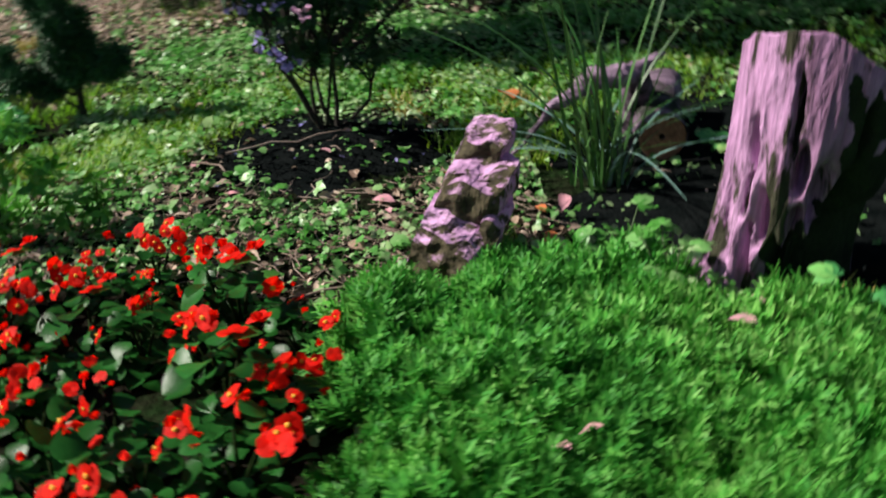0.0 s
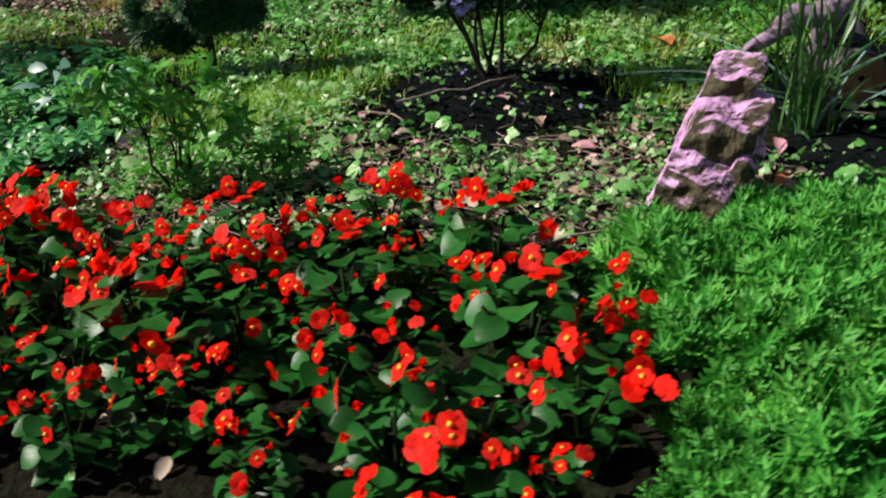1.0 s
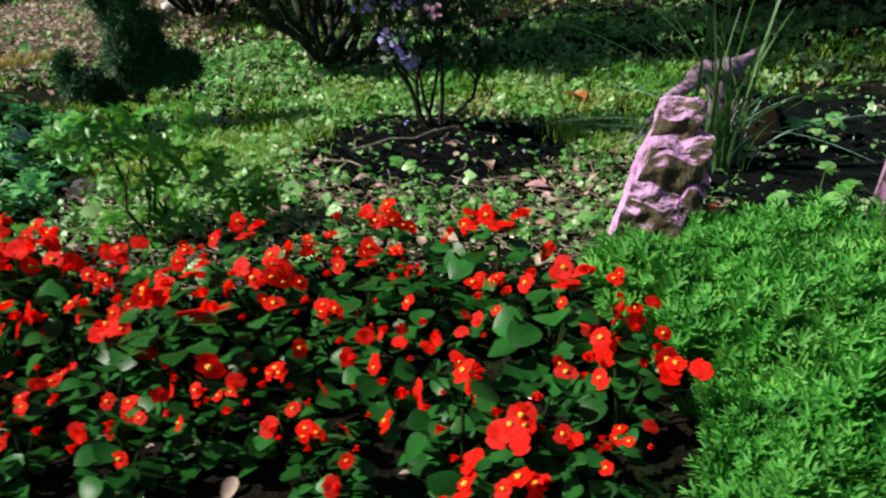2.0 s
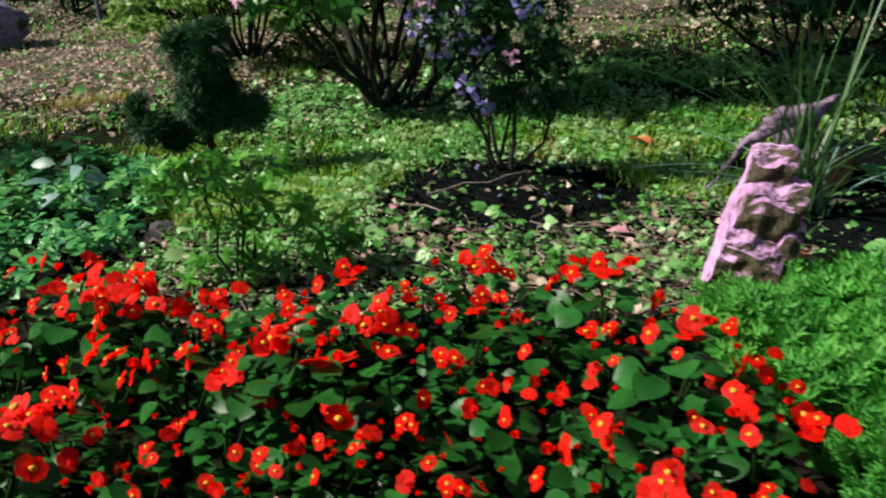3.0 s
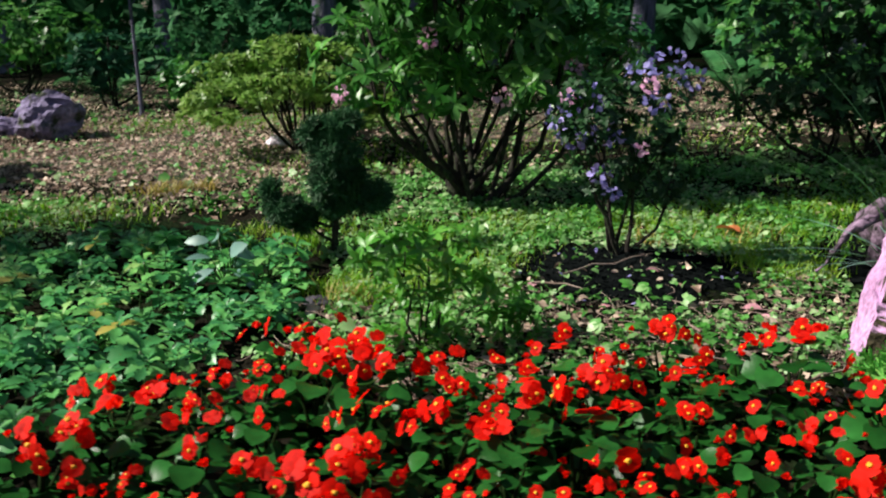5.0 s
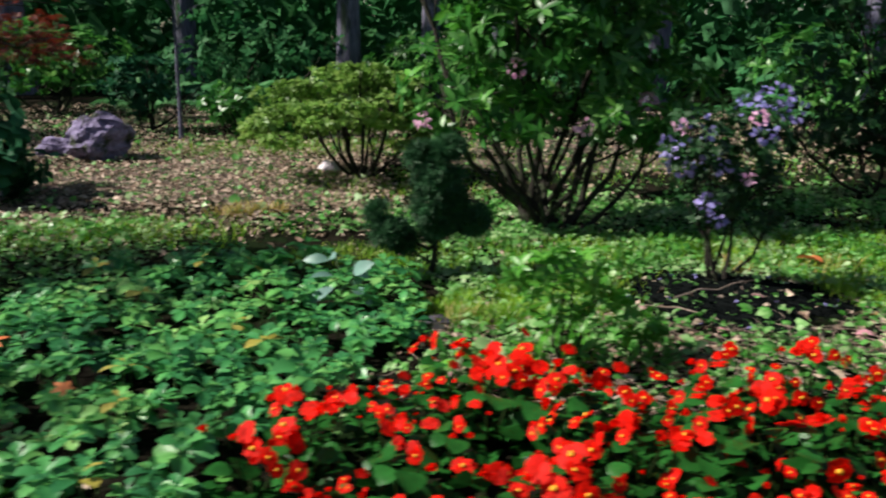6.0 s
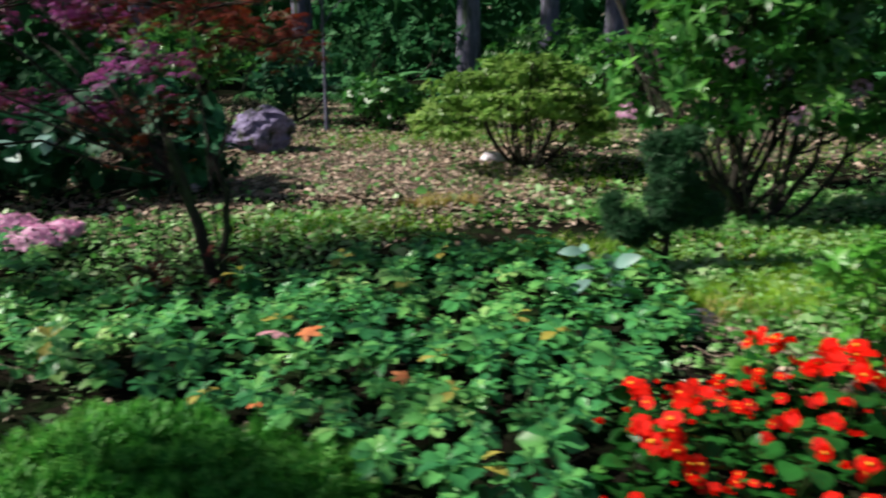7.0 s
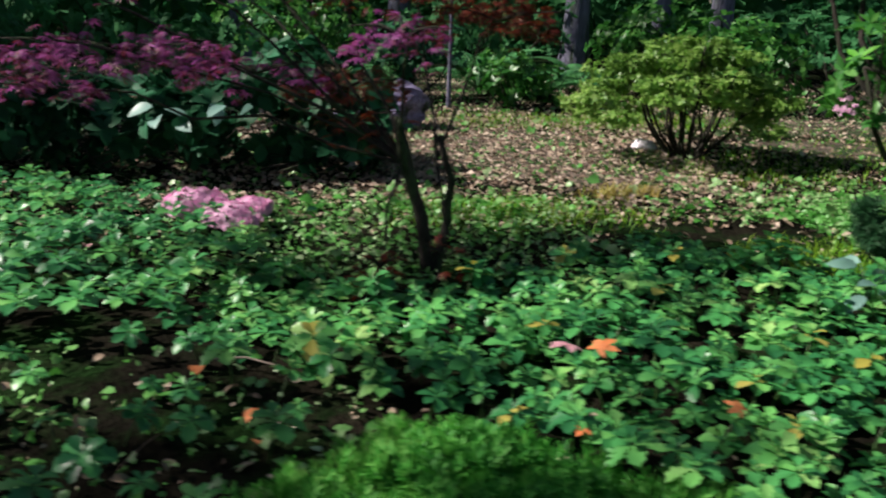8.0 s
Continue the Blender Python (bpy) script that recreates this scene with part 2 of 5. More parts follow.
def leaf(n=4, width=0.5, swell=1.0, fold=0.15, droop=0.25, tip=0.02, teeth=0.0):
    """A leaf one unit long along y, folded at its midrib and drooping at its end. swell above 1 moves its widest part to the tip."""
    v = []
    for i in range(n + 1):
        t = i / n
        half = width / 2 * math.sin(math.pi * min(1, max(0, t)) ** swell) ** 0.8 + tip * (0.4 if t == 1 else 1)
        half *= 1 + (teeth if i % 2 else -teeth)
        z = -droop * t * t
        v += [(-half, t, z + fold * half), (0, t, z), (half, t, z + fold * half)]
    return np.array(v), grid_quads(n + 1, 3)


def blade(n=4, width=0.08, bend=0.4):
    v = []
    for i in range(n + 1):
        t = i / n
        half = width / 2 * (1 - t) ** 0.6 + 0.002
        y, z = bend * t ** 2, t * (1 - 0.35 * bend * t)
        v += [(-half, y, z), (half, y, z)]
    return np.array(v), grid_quads(n + 1, 2)


def tube(points, radii, sides=6, cap=True):
    p = np.asarray(points, dtype=float)
    r = np.broadcast_to(np.asarray(radii, dtype=float), (len(p),))
    d = np.gradient(p, axis=0)
    d /= np.linalg.norm(d, axis=1)[:, None] + 1e-9
    ref = np.array([1.0, 0.13, 0.07]) if abs(d[:, 0]).mean() < 0.7 else np.array([0.1, 1.0, 0.05])
    u = np.cross(d, ref)
    u /= np.linalg.norm(u, axis=1)[:, None]
    w = np.cross(d, u)
    a = np.arange(sides) / sides * TAU
    v = p[:, None] + r[:, None, None] * (np.cos(a)[None, :, None] * u[:, None] + np.sin(a)[None, :, None] * w[:, None])
    v = v.reshape(-1, 3)
    q = grid_quads(len(p), sides, True)
    if cap:
        v = np.concatenate([v, p[-1:] + d[-1:] * r[-1] * 0.5])
        top, c = (len(p) - 1) * sides, len(v) - 1
        q = np.concatenate([q, [[top + i, top + (i + 1) % sides, top + (i + 2) % sides, c] for i in range(0, sides, 2)]])
    return v, q


def unit(v):
    return v / (np.linalg.norm(v, axis=-1, keepdims=True) + 1e-9)


def scatter(shape, places, ways, ups, sizes):
    """Many copies of one shape as one mesh: each at its place, its y along ways and its z near ups."""
    v, q = shape
    y = unit(np.asarray(ways, dtype=float))
    x = unit(np.cross(y, ups))
    z = np.cross(x, y)
    s = np.asarray(sizes, dtype=float).reshape(-1, 1, 1)
    out = np.asarray(places)[:, None] + s * (v[None, :, :1] * x[:, None] + v[None, :, 1:2] * y[:, None] + v[None, :, 2:] * z[:, None])
    n = len(out)
    quads = q[None] + (np.arange(n) * len(v))[:, None, None]
    return out.reshape(-1, 3), quads.reshape(-1, 4)


def around(n):
    """n unit vectors in all directions."""
    return unit(rng.normal(size=(n, 3)))


def flat(n):
    a = rng.uniform(0, TAU, n)
    return np.stack([np.cos(a), np.sin(a), np.zeros(n)], 1)


def up_tilted(n, spread):
    return unit(np.array([0, 0, 1.0]) + rng.normal(size=(n, 3)) * spread)


def height(x, y):
    """The ground's height: low swells, the mulch mound, and unevenness far off."""
    x, y = np.asarray(x, dtype=float), np.asarray(y, dtype=float)
    z = 0.012 * np.sin(1.7 * x + 0.3) * np.cos(1.3 * y) + 0.008 * np.sin(4.1 * x + 1) * np.sin(4.7 * y + 2)
    z = z + 0.06 * np.exp(-((x + 0.42) / 0.48) ** 2 - ((y - 2.82) / 0.34) ** 2)
    far = np.clip((np.hypot(x + 1, y - 4) - 14) / 40, 0, 1)
    return z + far * 0.5 * np.sin(0.13 * x) * np.cos(0.11 * y)


def soft_noise(x, y, scale, seed=0.0):
    return np.array([noise.noise(Vector((a * scale + seed, b * scale - seed, seed))) for a, b in zip(np.ravel(x), np.ravel(y))])


def spread_in(n, x0, x1, y0, y1, keep=None):
    """Points on the ground in a rectangle, where keep(x, y) allows (a chance from 0 to 1)."""
    x, y = rng.uniform(x0, x1, n), rng.uniform(y0, y1, n)
    if keep is not None:
        ok = rng.uniform(size=n) < keep(x, y)
        x, y = x[ok], y[ok]
    return np.stack([x, y, height(x, y)], 1)


def inside(x, y, poly):
    x, y = np.asarray(x), np.asarray(y)
    hit = np.zeros(x.shape, bool)
    for (ax, ay), (bx, by) in zip(poly, poly[1:] + poly[:1]):
        cross = (ay > y) != (by > y)
        hit ^= cross & (x < (bx - ax) * (y - ay) / (by - ay + 1e-12) + ax)
    return hit


def packed(poly, gap, tries=6000, keep=None):
    """Points in a plan outline that stay gap apart."""
    xs, ys = [p[0] for p in poly], [p[1] for p in poly]
    px, py = rng.uniform(min(xs), max(xs), tries), rng.uniform(min(ys), max(ys), tries)
    ok = inside(px, py, poly)
    got, cells = [], {}
    for x, y in zip(px[ok], py[ok]):
        i, j = int(x // gap), int(y // gap)
        near = [q for di in (-1, 0, 1) for dj in (-1, 0, 1) for q in cells.get((i + di, j + dj), ())]
        if (keep is None or keep(x, y)) and all((x - s) ** 2 + (y - t) ** 2 > gap * gap for s, t in near):
            got.append((x, y))
            cells.setdefault((i, j), []).append((x, y))
    return got


# ---- plan outlines ----
FLOWER_BED = [(-2.36, 1.40), (-2.30, 1.72), (-2.00, 2.02), (-1.68, 2.04), (-1.48, 1.86), (-1.12, 1.80), (-0.88, 1.94), (-0.62, 1.84), (-0.38, 1.70), (-0.26, 1.58), (-0.26, 1.30), (-0.31, 0.96), (-0.62, 0.84), (-0.85, 1.03), (-1.12, 1.13), (-1.4, 1.18), (-1.75, 1.22)]
GROUND_COVER = [(-2.36, 1.92), (-2.10, 2.16), (-1.80, 2.55), (-1.72, 2.85), (-1.76, 3.25), (-2.05, 3.55), (-2.55, 3.72), (-3.0, 3.50), (-3.30, 3.22), (-3.75, 2.98), (-4.1, 3.35), (-4.35, 2.78), (-4.2, 2.62), (-3.85, 2.50), (-3.5, 2.22), (-3.1, 1.98), (-2.75, 1.62), (-2.5, 1.45)]
GROUND_COVER_FAR = [(-4.1, 3.35), (-4.3, 4.0), (-4.9, 4.35), (-5.6, 4.5), (-6.3, 4.9), (-6.9, 4.6), (-7.3, 3.9), (-6.8, 3.2), (-7.0, 2.7), (-6.3, 2.5), (-5.5, 2.7), (-4.7, 2.62), (-4.35, 2.78)]
SPARSE_COVER = [(-3.85, 2.50), (-4.2, 2.62), (-4.7, 2.62), (-5.2, 2.6), (-5.1, 1.9), (-4.5, 1.6), (-4.0, 1.75), (-3.85, 2.1)]
SPRIG_BED = [(-0.12, 1.62), (-0.10, 1.30), (-0.16, 0.75), (0.1, 0.58), (0.5, 0.66), (0.9, 0.5), (1.3, 0.62), (1.65, 0.8), (1.72, 1.1), (1.55, 1.42), (1.0, 1.47), (0.62, 1.50), (0.44, 1.86), (0.24, 1.92), (0.06, 1.74)]
SPRIG_BED_FAR = [(-4.0, 1.1), (-3.86, 1.75), (-3.68, 2.06), (-3.35, 2.04), (-3.05, 1.80), (-2.80, 1.1)]


# ---- ground ----
def make_ground():
    fx = np.concatenate([-8 - np.geomspace(300, 0.4, 24), np.arange(-8, 6.01, 0.08), 6 + np.geomspace(0.4, 300, 24)])
    fy = np.concatenate([-3 - np.geomspace(300, 0.4, 24), np.arange(-3, 14.01, 0.08), 14 + np.geomspace(0.4, 300, 24)])
    gx, gy = np.meshgrid(fx, fy)
    z = height(gx, gy) + 0.004 * np.sin(gx * 31 + np.sin(gy * 17) * 2) * np.sin(gy * 27)
    v = np.stack([gx.ravel(), gy.ravel(), z.ravel()], 1)
    ob = new("ground", mesh_of("ground", v, grid_quads(len(fy), len(fx)), SOIL))
    tagged(ob, "bare brown garden soil with mossy patches and leaf litter", "ground", kind="structure")


make_ground()


def make_mulch():
    a, r = np.meshgrid(np.linspace(0, TAU, 72, endpoint=False), np.linspace(0, 1, 22), indexing="xy")
    edge = 1 + 0.10 * np.sin(3 * a + 1) + 0.08 * np.sin(7 * a) + 0.07 * np.sin(13 * a + 2) + 0.05 * np.sin(29 * a)
    x, y = -0.40 + r * edge * 0.50 * np.cos(a), 2.80 + r * edge * 0.36 * np.sin(a)
    z = height(x, y) + 0.012 * (1 - r ** 3) - 0.012 * (r > 0.98) + 0.008 * np.sin(x * 90) * np.sin(y * 83) * (1 - r)
    v = np.stack([x.ravel(), y.ravel(), z.ravel()], 1)
    shapes = [(v, grid_quads(22, 72, True))]
    n = 900
    p = spread_in(n * 2, -0.95, 0.15, 2.4, 3.2)
    p = p[((p[:, 0] + 0.40) / 0.5) ** 2 + ((p[:, 1] - 2.80) / 0.36) ** 2 < 0.95][:n]
    p[:, 2] += 0.016
    chip = leaf(1, 0.35, 1, 0.3, 0.1, 0.12)
    shapes.append(scatter(chip, p, unit(flat(len(p)) + around(len(p)) * 0.3), up_tilted(len(p), 0.5), rng.uniform(0.015, 0.04, len(p))))
    ob = new("mulch", mesh_of("mulch", *joined(shapes), MULCH))
    tagged(ob, "mound of almost black bark mulch round a shrub", "mulch", kind="stuff")
    edge = 1 + 0.10 * np.sin(3 * a + 2) + 0.08 * np.sin(7 * a + 1) + 0.06 * np.sin(13 * a)
    x, y = 1.15 + r * edge * 0.90 * np.cos(a), 2.50 + r * edge * 0.72 * np.sin(a)
    z = height(x, y) + 0.010 - 0.02 * r ** 8 + 0.006 * np.sin(x * 90) * np.sin(y * 83) * (1 - r)
    v = np.stack([x.ravel(), y.ravel(), z.ravel()], 1)
    tagged(new("mulch", mesh_of("mulch", v, grid_quads(22, 72, True), MULCH)), "flat bed of almost black bark mulch round a log", "mulch", kind="stuff")


make_mulch()


def make_dry_soil():
    # Pale colour of the (0.7, 6.5) patch also paints in a sunlit strip.
    for x0, y0, rx, ry in ((-2.75, 6.0, 1.45, 1.25), (0.9, 7.7, 2.3, 0.70), (0.7, 6.5, 1.8, 0.50), (-3.3, 10.2, 1.3, 0.9)):
        a, r = np.meshgrid(np.linspace(0, TAU, 90, endpoint=False), np.linspace(0, 1, 26), indexing="xy")
        edge = 1 + 0.12 * np.sin(3 * a + x0) + 0.10 * np.sin(5 * a + 1) + 0.07 * np.sin(11 * a + 2) + 0.05 * np.sin(23 * a)
        x, y = x0 + r * edge * rx * np.cos(a), y0 + r * edge * ry * np.sin(a)
        z = height(x, y) + 0.006 - 0.02 * r ** 6 + 0.004 * np.sin(x * 40) * np.sin(y * 37)
        v = np.stack([x.ravel(), y.ravel(), z.ravel()], 1)
        tagged(new("dry_soil", mesh_of("dry_soil", v, grid_quads(26, 90, True), DRY_SOIL)), "patch of pale pinkish dry soil in the clearing", "soil", kind="structure")


make_dry_soil()


def mound(x, y):
    return ((np.asarray(x) + 0.40) / 0.52) ** 2 + ((np.asarray(y) - 2.80) / 0.38) ** 2 < 1


def free_ground(x, y):
    return ~(inside(x, y, FLOWER_BED) | inside(x, y, GROUND_COVER) | inside(x, y, SPRIG_BED))


def fade(v, low, high, width):
    return np.clip((v - low) / width, 0, 1) * np.clip((high - v) / width, 0, 1)


def near_part(density):
    """A density that thins out smoothly away from the ground between the beds."""
    return lambda x, y: density(x, y) * fade(x, -2.4, 3.0, 1.0) * fade(y, 1.2, 5.4, 1.1)


def far_part(density):
    return lambda x, y: density(x, y) * fade(x, -8.5, 6.5, 2.0) * fade(y, 1.0, 11.5, 1.6)


def ivy_density(x, y):
    d = np.where((y < 2.6) & (x < 0.3), 0.80, np.where(y < 2.6, 0.5, 0.0))
    d = np.maximum(d, np.where((y > 2.5) & (y < 4.9) & (x > -1.6), 0.9, 0.0))
    d = np.maximum(d, np.where(y >= 4.2, np.where(x > -1.6, 0.36, 0.55), 0.0))
    d = np.maximum(d, np.where((x < -2.9) & (y > 3.0) & (y < 5.4), 0.95, 0.0))
    d = np.maximum(d, np.where((x < -3.5) & (y < 2.4), 0.4, 0.0))
    d = np.where((x > 0.75) & (y < 4.3), d * 0.35, d)
    d = np.where(mound(x, y), 0.16, d)
    d = np.where(((x - 1.15) / 0.85) ** 2 + ((y - 2.5) / 0.7) ** 2 < 1, 0.07, d)
    return d * free_ground(x, y) * (0.30 + 0.95 * np.clip(1.5 * soft_noise(x, y, 3.1, 4) + 0.5, 0, 1))


def make_ivy():
    p = np.concatenate([spread_in(82000, -2.4, 3.0, 1.2, 5.4, near_part(ivy_density)), spread_in(46000, -8.5, 6.5, 1.0, 11.5, far_part(ivy_density)), spread_in(4200, -4.8, -2.5, 3.0, 4.7, lambda x, y: free_ground(x, y) * fade(x, -4.8, -2.5, 0.4) * fade(y, 3.0, 4.7, 0.3)), spread_in(2600, -5.5, -3.5, 0.9, 2.5, lambda x, y: 0.5 * fade(x, -5.5, -3.4, 0.6) * fade(y, 0.9, 2.6, 0.5))])
    n = len(p)
    size = rng.uniform(0.42, 1.0, n) ** 2 * 0.038 * np.where(p[:, 1] > 4.3, 1.3, 1.0)
    size *= np.where(rng.uniform(size=n) < 0.10, 1.6, 1.0)
    p[:, 2] += rng.uniform(0.008, 0.05, n)
    one = leaf(2, 0.75, 1.2, 0.15, 0.2, 0.10)
    trefoil = scatter(one, [(0, 0.35, 0)] * 3, [(0, 1, 0), (0.95, 0.1, 0.05), (-0.95, 0.1, 0.05)], [(0, 0, 1)] * 3, [0.65, 0.55, 0.55])
    lobed = leaf(4, 0.80, 0.8, 0.2, 0.25, 0.06, 0.16)
    pick = rng.uniform(size=n) < 0.62
    way, up = unit(flat(n) + around(n) * 0.35), up_tilted(n, 0.6)
    v, q = joined([scatter(s, p[k], way[k], up[k], size[k]) for s, k in ((trefoil, pick), (lobed, ~pick))])
    ob = new("ground_ivy", mesh_of("ground_ivy", v, q, IVY_LEAF))
    tagged(ob, "low creeping plants with small light green leaves covering the soil", "ground ivy", kind="stuff")


make_ivy()


def litter_density(x, y):
    d = np.where((y > 1.7) & (y < 2.7) & (x > -2), 0.9, 0.3)
    d = np.where((x > -5) & (x < -1.4) & (y > 4.2) & (y < 9), 0.95, d)
    d = np.where((y > 8) | (x > 2.5), 0.4, d)
    d = np.where((x > -0.4) & (y > 3.6) & (y < 5.8), 0.08, d)
    d = np.where(mound(x, y), 0.06, d)
    d = np.where(((x - 1.15) / 0.85) ** 2 + ((y - 2.5) / 0.7) ** 2 < 1, 0.1, d)
    return d * free_ground(x, y)


def make_litter():
    near = np.concatenate([spread_in(5500, -2.4, 3.0, 1.2, 5.4, near_part(litter_density)), spread_in(2700, -1.9, 0.5, 1.6, 3.0, lambda x, y: litter_density(x, y) * fade(x, -1.9, 0.5, 0.3) * fade(y, 1.6, 3.0, 0.25)),
                           spread_in(800, -6.0, -2.3, 0.4, 2.7, lambda x, y: fade(x, -6.0, -2.3, 0.8) * fade(y, 0.4, 2.7, 0.5)), spread_in(200, -2.8, 0.3, 0.2, 1.5, lambda x, y: fade(x, -2.8, 0.3, 0.5) * fade(y, 0.2, 1.5, 0.4))])
    far = spread_in(125000, -8.5, 6.5, 3.6, 12.5, lambda x, y: litter_density(x, y) * fade(x, -8.5, 6.5, 2.0) * fade(y, 3.6, 12.5, 1.0))
    far = np.concatenate([far, spread_in(13000, -5.0, -1.0, 4.4, 8.6, lambda x, y: free_ground(x, y) * np.clip(0.45 + 2.4 * soft_noise(x, y, 2.2, 8), 0, 1) * fade(x, -5.0, -1.0, 0.6) * fade(y, 4.4, 8.6, 0.6))])
    shapes = []
    for p, sides, least, most in ((near, 4, 0.012, 0.055), (far, 2, 0.016, 0.058)):
        n = len(p)
        p[:, 2] += rng.uniform(0.008, 0.026, n)
        size = least + (most - least) * rng.uniform(0, 1, n) ** 2.6
        shapes.append(scatter(leaf(sides, 0.55, 0.9, 0.5, 0.35, 0.03), p, unit(flat(n) + around(n) * 0.25), up_tilted(n, 0.5), size))
    v, q = joined(shapes)
    ob = new("leaf_litter", mesh_of("leaf_litter", v, q, LITTER))
    tagged(ob, "dry tan and pinkish fallen leaves scattered over the soil", "leaf litter", kind="stuff")
    shapes = []
    for x, y, z in np.concatenate([spread_in(620, -4.5, 1.5, 1.7, 6.5, litter_density), spread_in(900, -1.7, 0.3, 1.75, 2.75, litter_density)]):
        a, l = rng.uniform(0, TAU), rng.uniform(0.04, 0.2)
        d = np.array([math.cos(a), math.sin(a), 0])
        side = np.array([-d[1], d[0], 0]) * rng.normal() * 0.12 * l
        pts = [np.array([x, y, z + 0.012]) + d * l * t + side * math.sin(math.pi * t) + np.array([0, 0, rng.uniform(0, 0.012)]) for t in (0, 0.35, 0.7, 1)]
        shapes.append(tube(pts, [0.0022, 0.002, 0.0016, 0.001], 4))
    ob = new("twigs", mesh_of("twigs", *joined(shapes), TWIG))
    tagged(ob, "thin dry twigs lying on the soil", "twigs", kind="stuff")


make_litter()


def make_grass(name, label, patches, mat, per_m2, tall):
    ps = []
    for x, y, rx, ry, k in patches:
        n = int(per_m2 * rx * ry * math.pi * k)
        a, r = rng.uniform(0, TAU, n), np.sqrt(rng.uniform(0, 1, n)) * (1 + 0.25 * rng.normal(size=n))
        px, py = x + rx * r * np.cos(a), y + ry * r * np.sin(a)
        ok = free_ground(px, py) & (soft_noise(px, py, 6, 2) > -0.28)
        px, py = px[ok], py[ok]
        ps.append(np.stack([px, py, height(px, py)], 1))
    p = np.concatenate(ps)
    n = len(p)
    v, q = scatter(blade(3, 0.075, 0.55), p, flat(n), up_tilted(n, 0.22), rng.uniform(0.45, 1.0, n) * tall)
    tagged(new(name, mesh_of(name, v, q, mat)), label, "grass", kind="stuff")


make_grass("grass", "tufts of short yellow-green grass on the soil", [
    (-1.34, 2.84, 0.36, 0.24, 2.2), (-1.05, 3.1, 0.3, 0.25, 0.7), (0.22, 2.78, 0.22, 0.2, 1.8), (0.5, 3.4, 0.7, 0.4, 0.6), (-0.6, 3.6, 0.9, 0.35, 0.5),
    (-1.8, 3.6, 0.4, 0.3, 0.5), (-1.3, 5.6, 1.0, 0.6, 0.12), (1.6, 3.7, 0.8, 0.4, 0.3), (0.12, 2.05, 0.1, 0.1, 1.2), (-3.0, 4.3, 0.7, 0.35, 0.35),
    (0.9, 6.2, 1.6, 0.8, 0.06), (-1.8, 7.6, 1.6, 0.5, 0.25)], GRASS, 4200, 0.085)
make_grass("dry_grass", "tufts of dry yellow grass among leaf litter", [
    (-2.45, 4.72, 0.14, 0.08, 1.5), (-2.25, 4.78, 0.14, 0.08, 1.0), (-1.62, 2.75, 0.2, 0.1, 0.6), (0.33, 3.2, 0.14, 0.08, 0.8), (-0.15, 3.15, 0.2, 0.1, 0.4), (0.95, 1.62, 0.06, 0.04, 1.5)], DRY_GRASS, 2600, 0.11)


def make_sprigs(name, poly, gap, each, tall, label):
    """Feathery shoots with whorls of tiny leaflets, fanning out of many soft tufts."""
    tufts = np.array(packed(poly, gap, 9000))
    stray = tufts[rng.integers(0, len(tufts), len(tufts) // 4)] + rng.normal(size=(len(tufts) // 4, 2)) * 0.09
    tufts = np.concatenate([tufts, stray[~inside(stray[:, 0], stray[:, 1], FLOWER_BED)]])
    grow = 0.45 + 0.85 * rng.uniform(size=len(tufts))
    n = len(tufts) * each
    fan = np.clip(rng.normal(size=(n, 3)), -2, 2) * 0.40
    xy = np.repeat(tufts, each, 0) + fan[:, :2] * gap * 0.7
    p = np.concatenate([xy, height(xy[:, 0], xy[:, 1])[:, None]], 1)
    way = unit(fan * [1.7, 1.7, 0.3] + [0, 0, 1.0])
    tuft = np.repeat(grow, each)
    shapes = [tube([(0, 0, 0), (0, 0.06, 0.5), (0, 0.2, 0.95)], [0.02, 0.016, 0.008], 3, False)]
    tiny = leaf(1, 0.36, 1, 0.2, 0, 0.13)
    pairs = np.repeat(np.linspace(0.15, 1.0, 9), 4)
    a = np.arange(len(pairs)) * 2.4
    at = np.stack([0 * pairs, 0.2 * pairs ** 2, pairs], 1)
    ways = np.stack([np.cos(a), np.sin(a), 0.9 + 0 * a], 1)
    shapes.append(scatter(tiny, at, ways, np.array([[0, 0, 1.0]] * len(a)), 0.14 + 0.22 * np.sin(np.clip(pairs * 3.0, 0, math.pi)) ** 0.8))
    v, q = scatter(joined(shapes), p, np.cross(way, np.cross(flat(n), way)), way, tall * tuft * rng.uniform(0.75, 1.15, n))
    tagged(new(name, mesh_of(name, v, q, SPRIG)), label, "ground cover", kind="stuff")


make_sprigs("feathery_ground_cover", SPRIG_BED, 0.098, 62, 0.116, "dense bright green feathery ground cover in soft tufts")
make_sprigs("feathery_ground_cover", SPRIG_BED_FAR, 0.085, 34, 0.10, "dark green feathery ground cover in shade")


# ---- stump, stones, log ----
def rock(name, x, y, z, size, mat, label, category, seed, detail=4, rough=0.25, turn=0.0):
    bm = bmesh.new()
    bmesh.ops.create_icosphere(bm, subdivisions=detail, radius=1.0)
    for v in bm.verts:
        d = noise.fractal(v.co * 1.2 + Vector((seed, 0, 0)), 1.0, 2.0, 4)
        c = noise.cell(v.co * 1.7 + Vector((0, seed, 0)))
        v.co *= 1 + rough * d + 0.12 * (c - 0.5)
        v.co = Vector((v.co.x * size[0], v.co.y * size[1], v.co.z * size[2]))
    me = bpy.data.meshes.new(name)
    bm.to_mesh(me)
    bm.free()
    me.materials.append(mat)
    ob = new(name, me)
    ob.matrix_world = pose(x, y, z, 0, 0, turn)
    return tagged(ob, label, category)


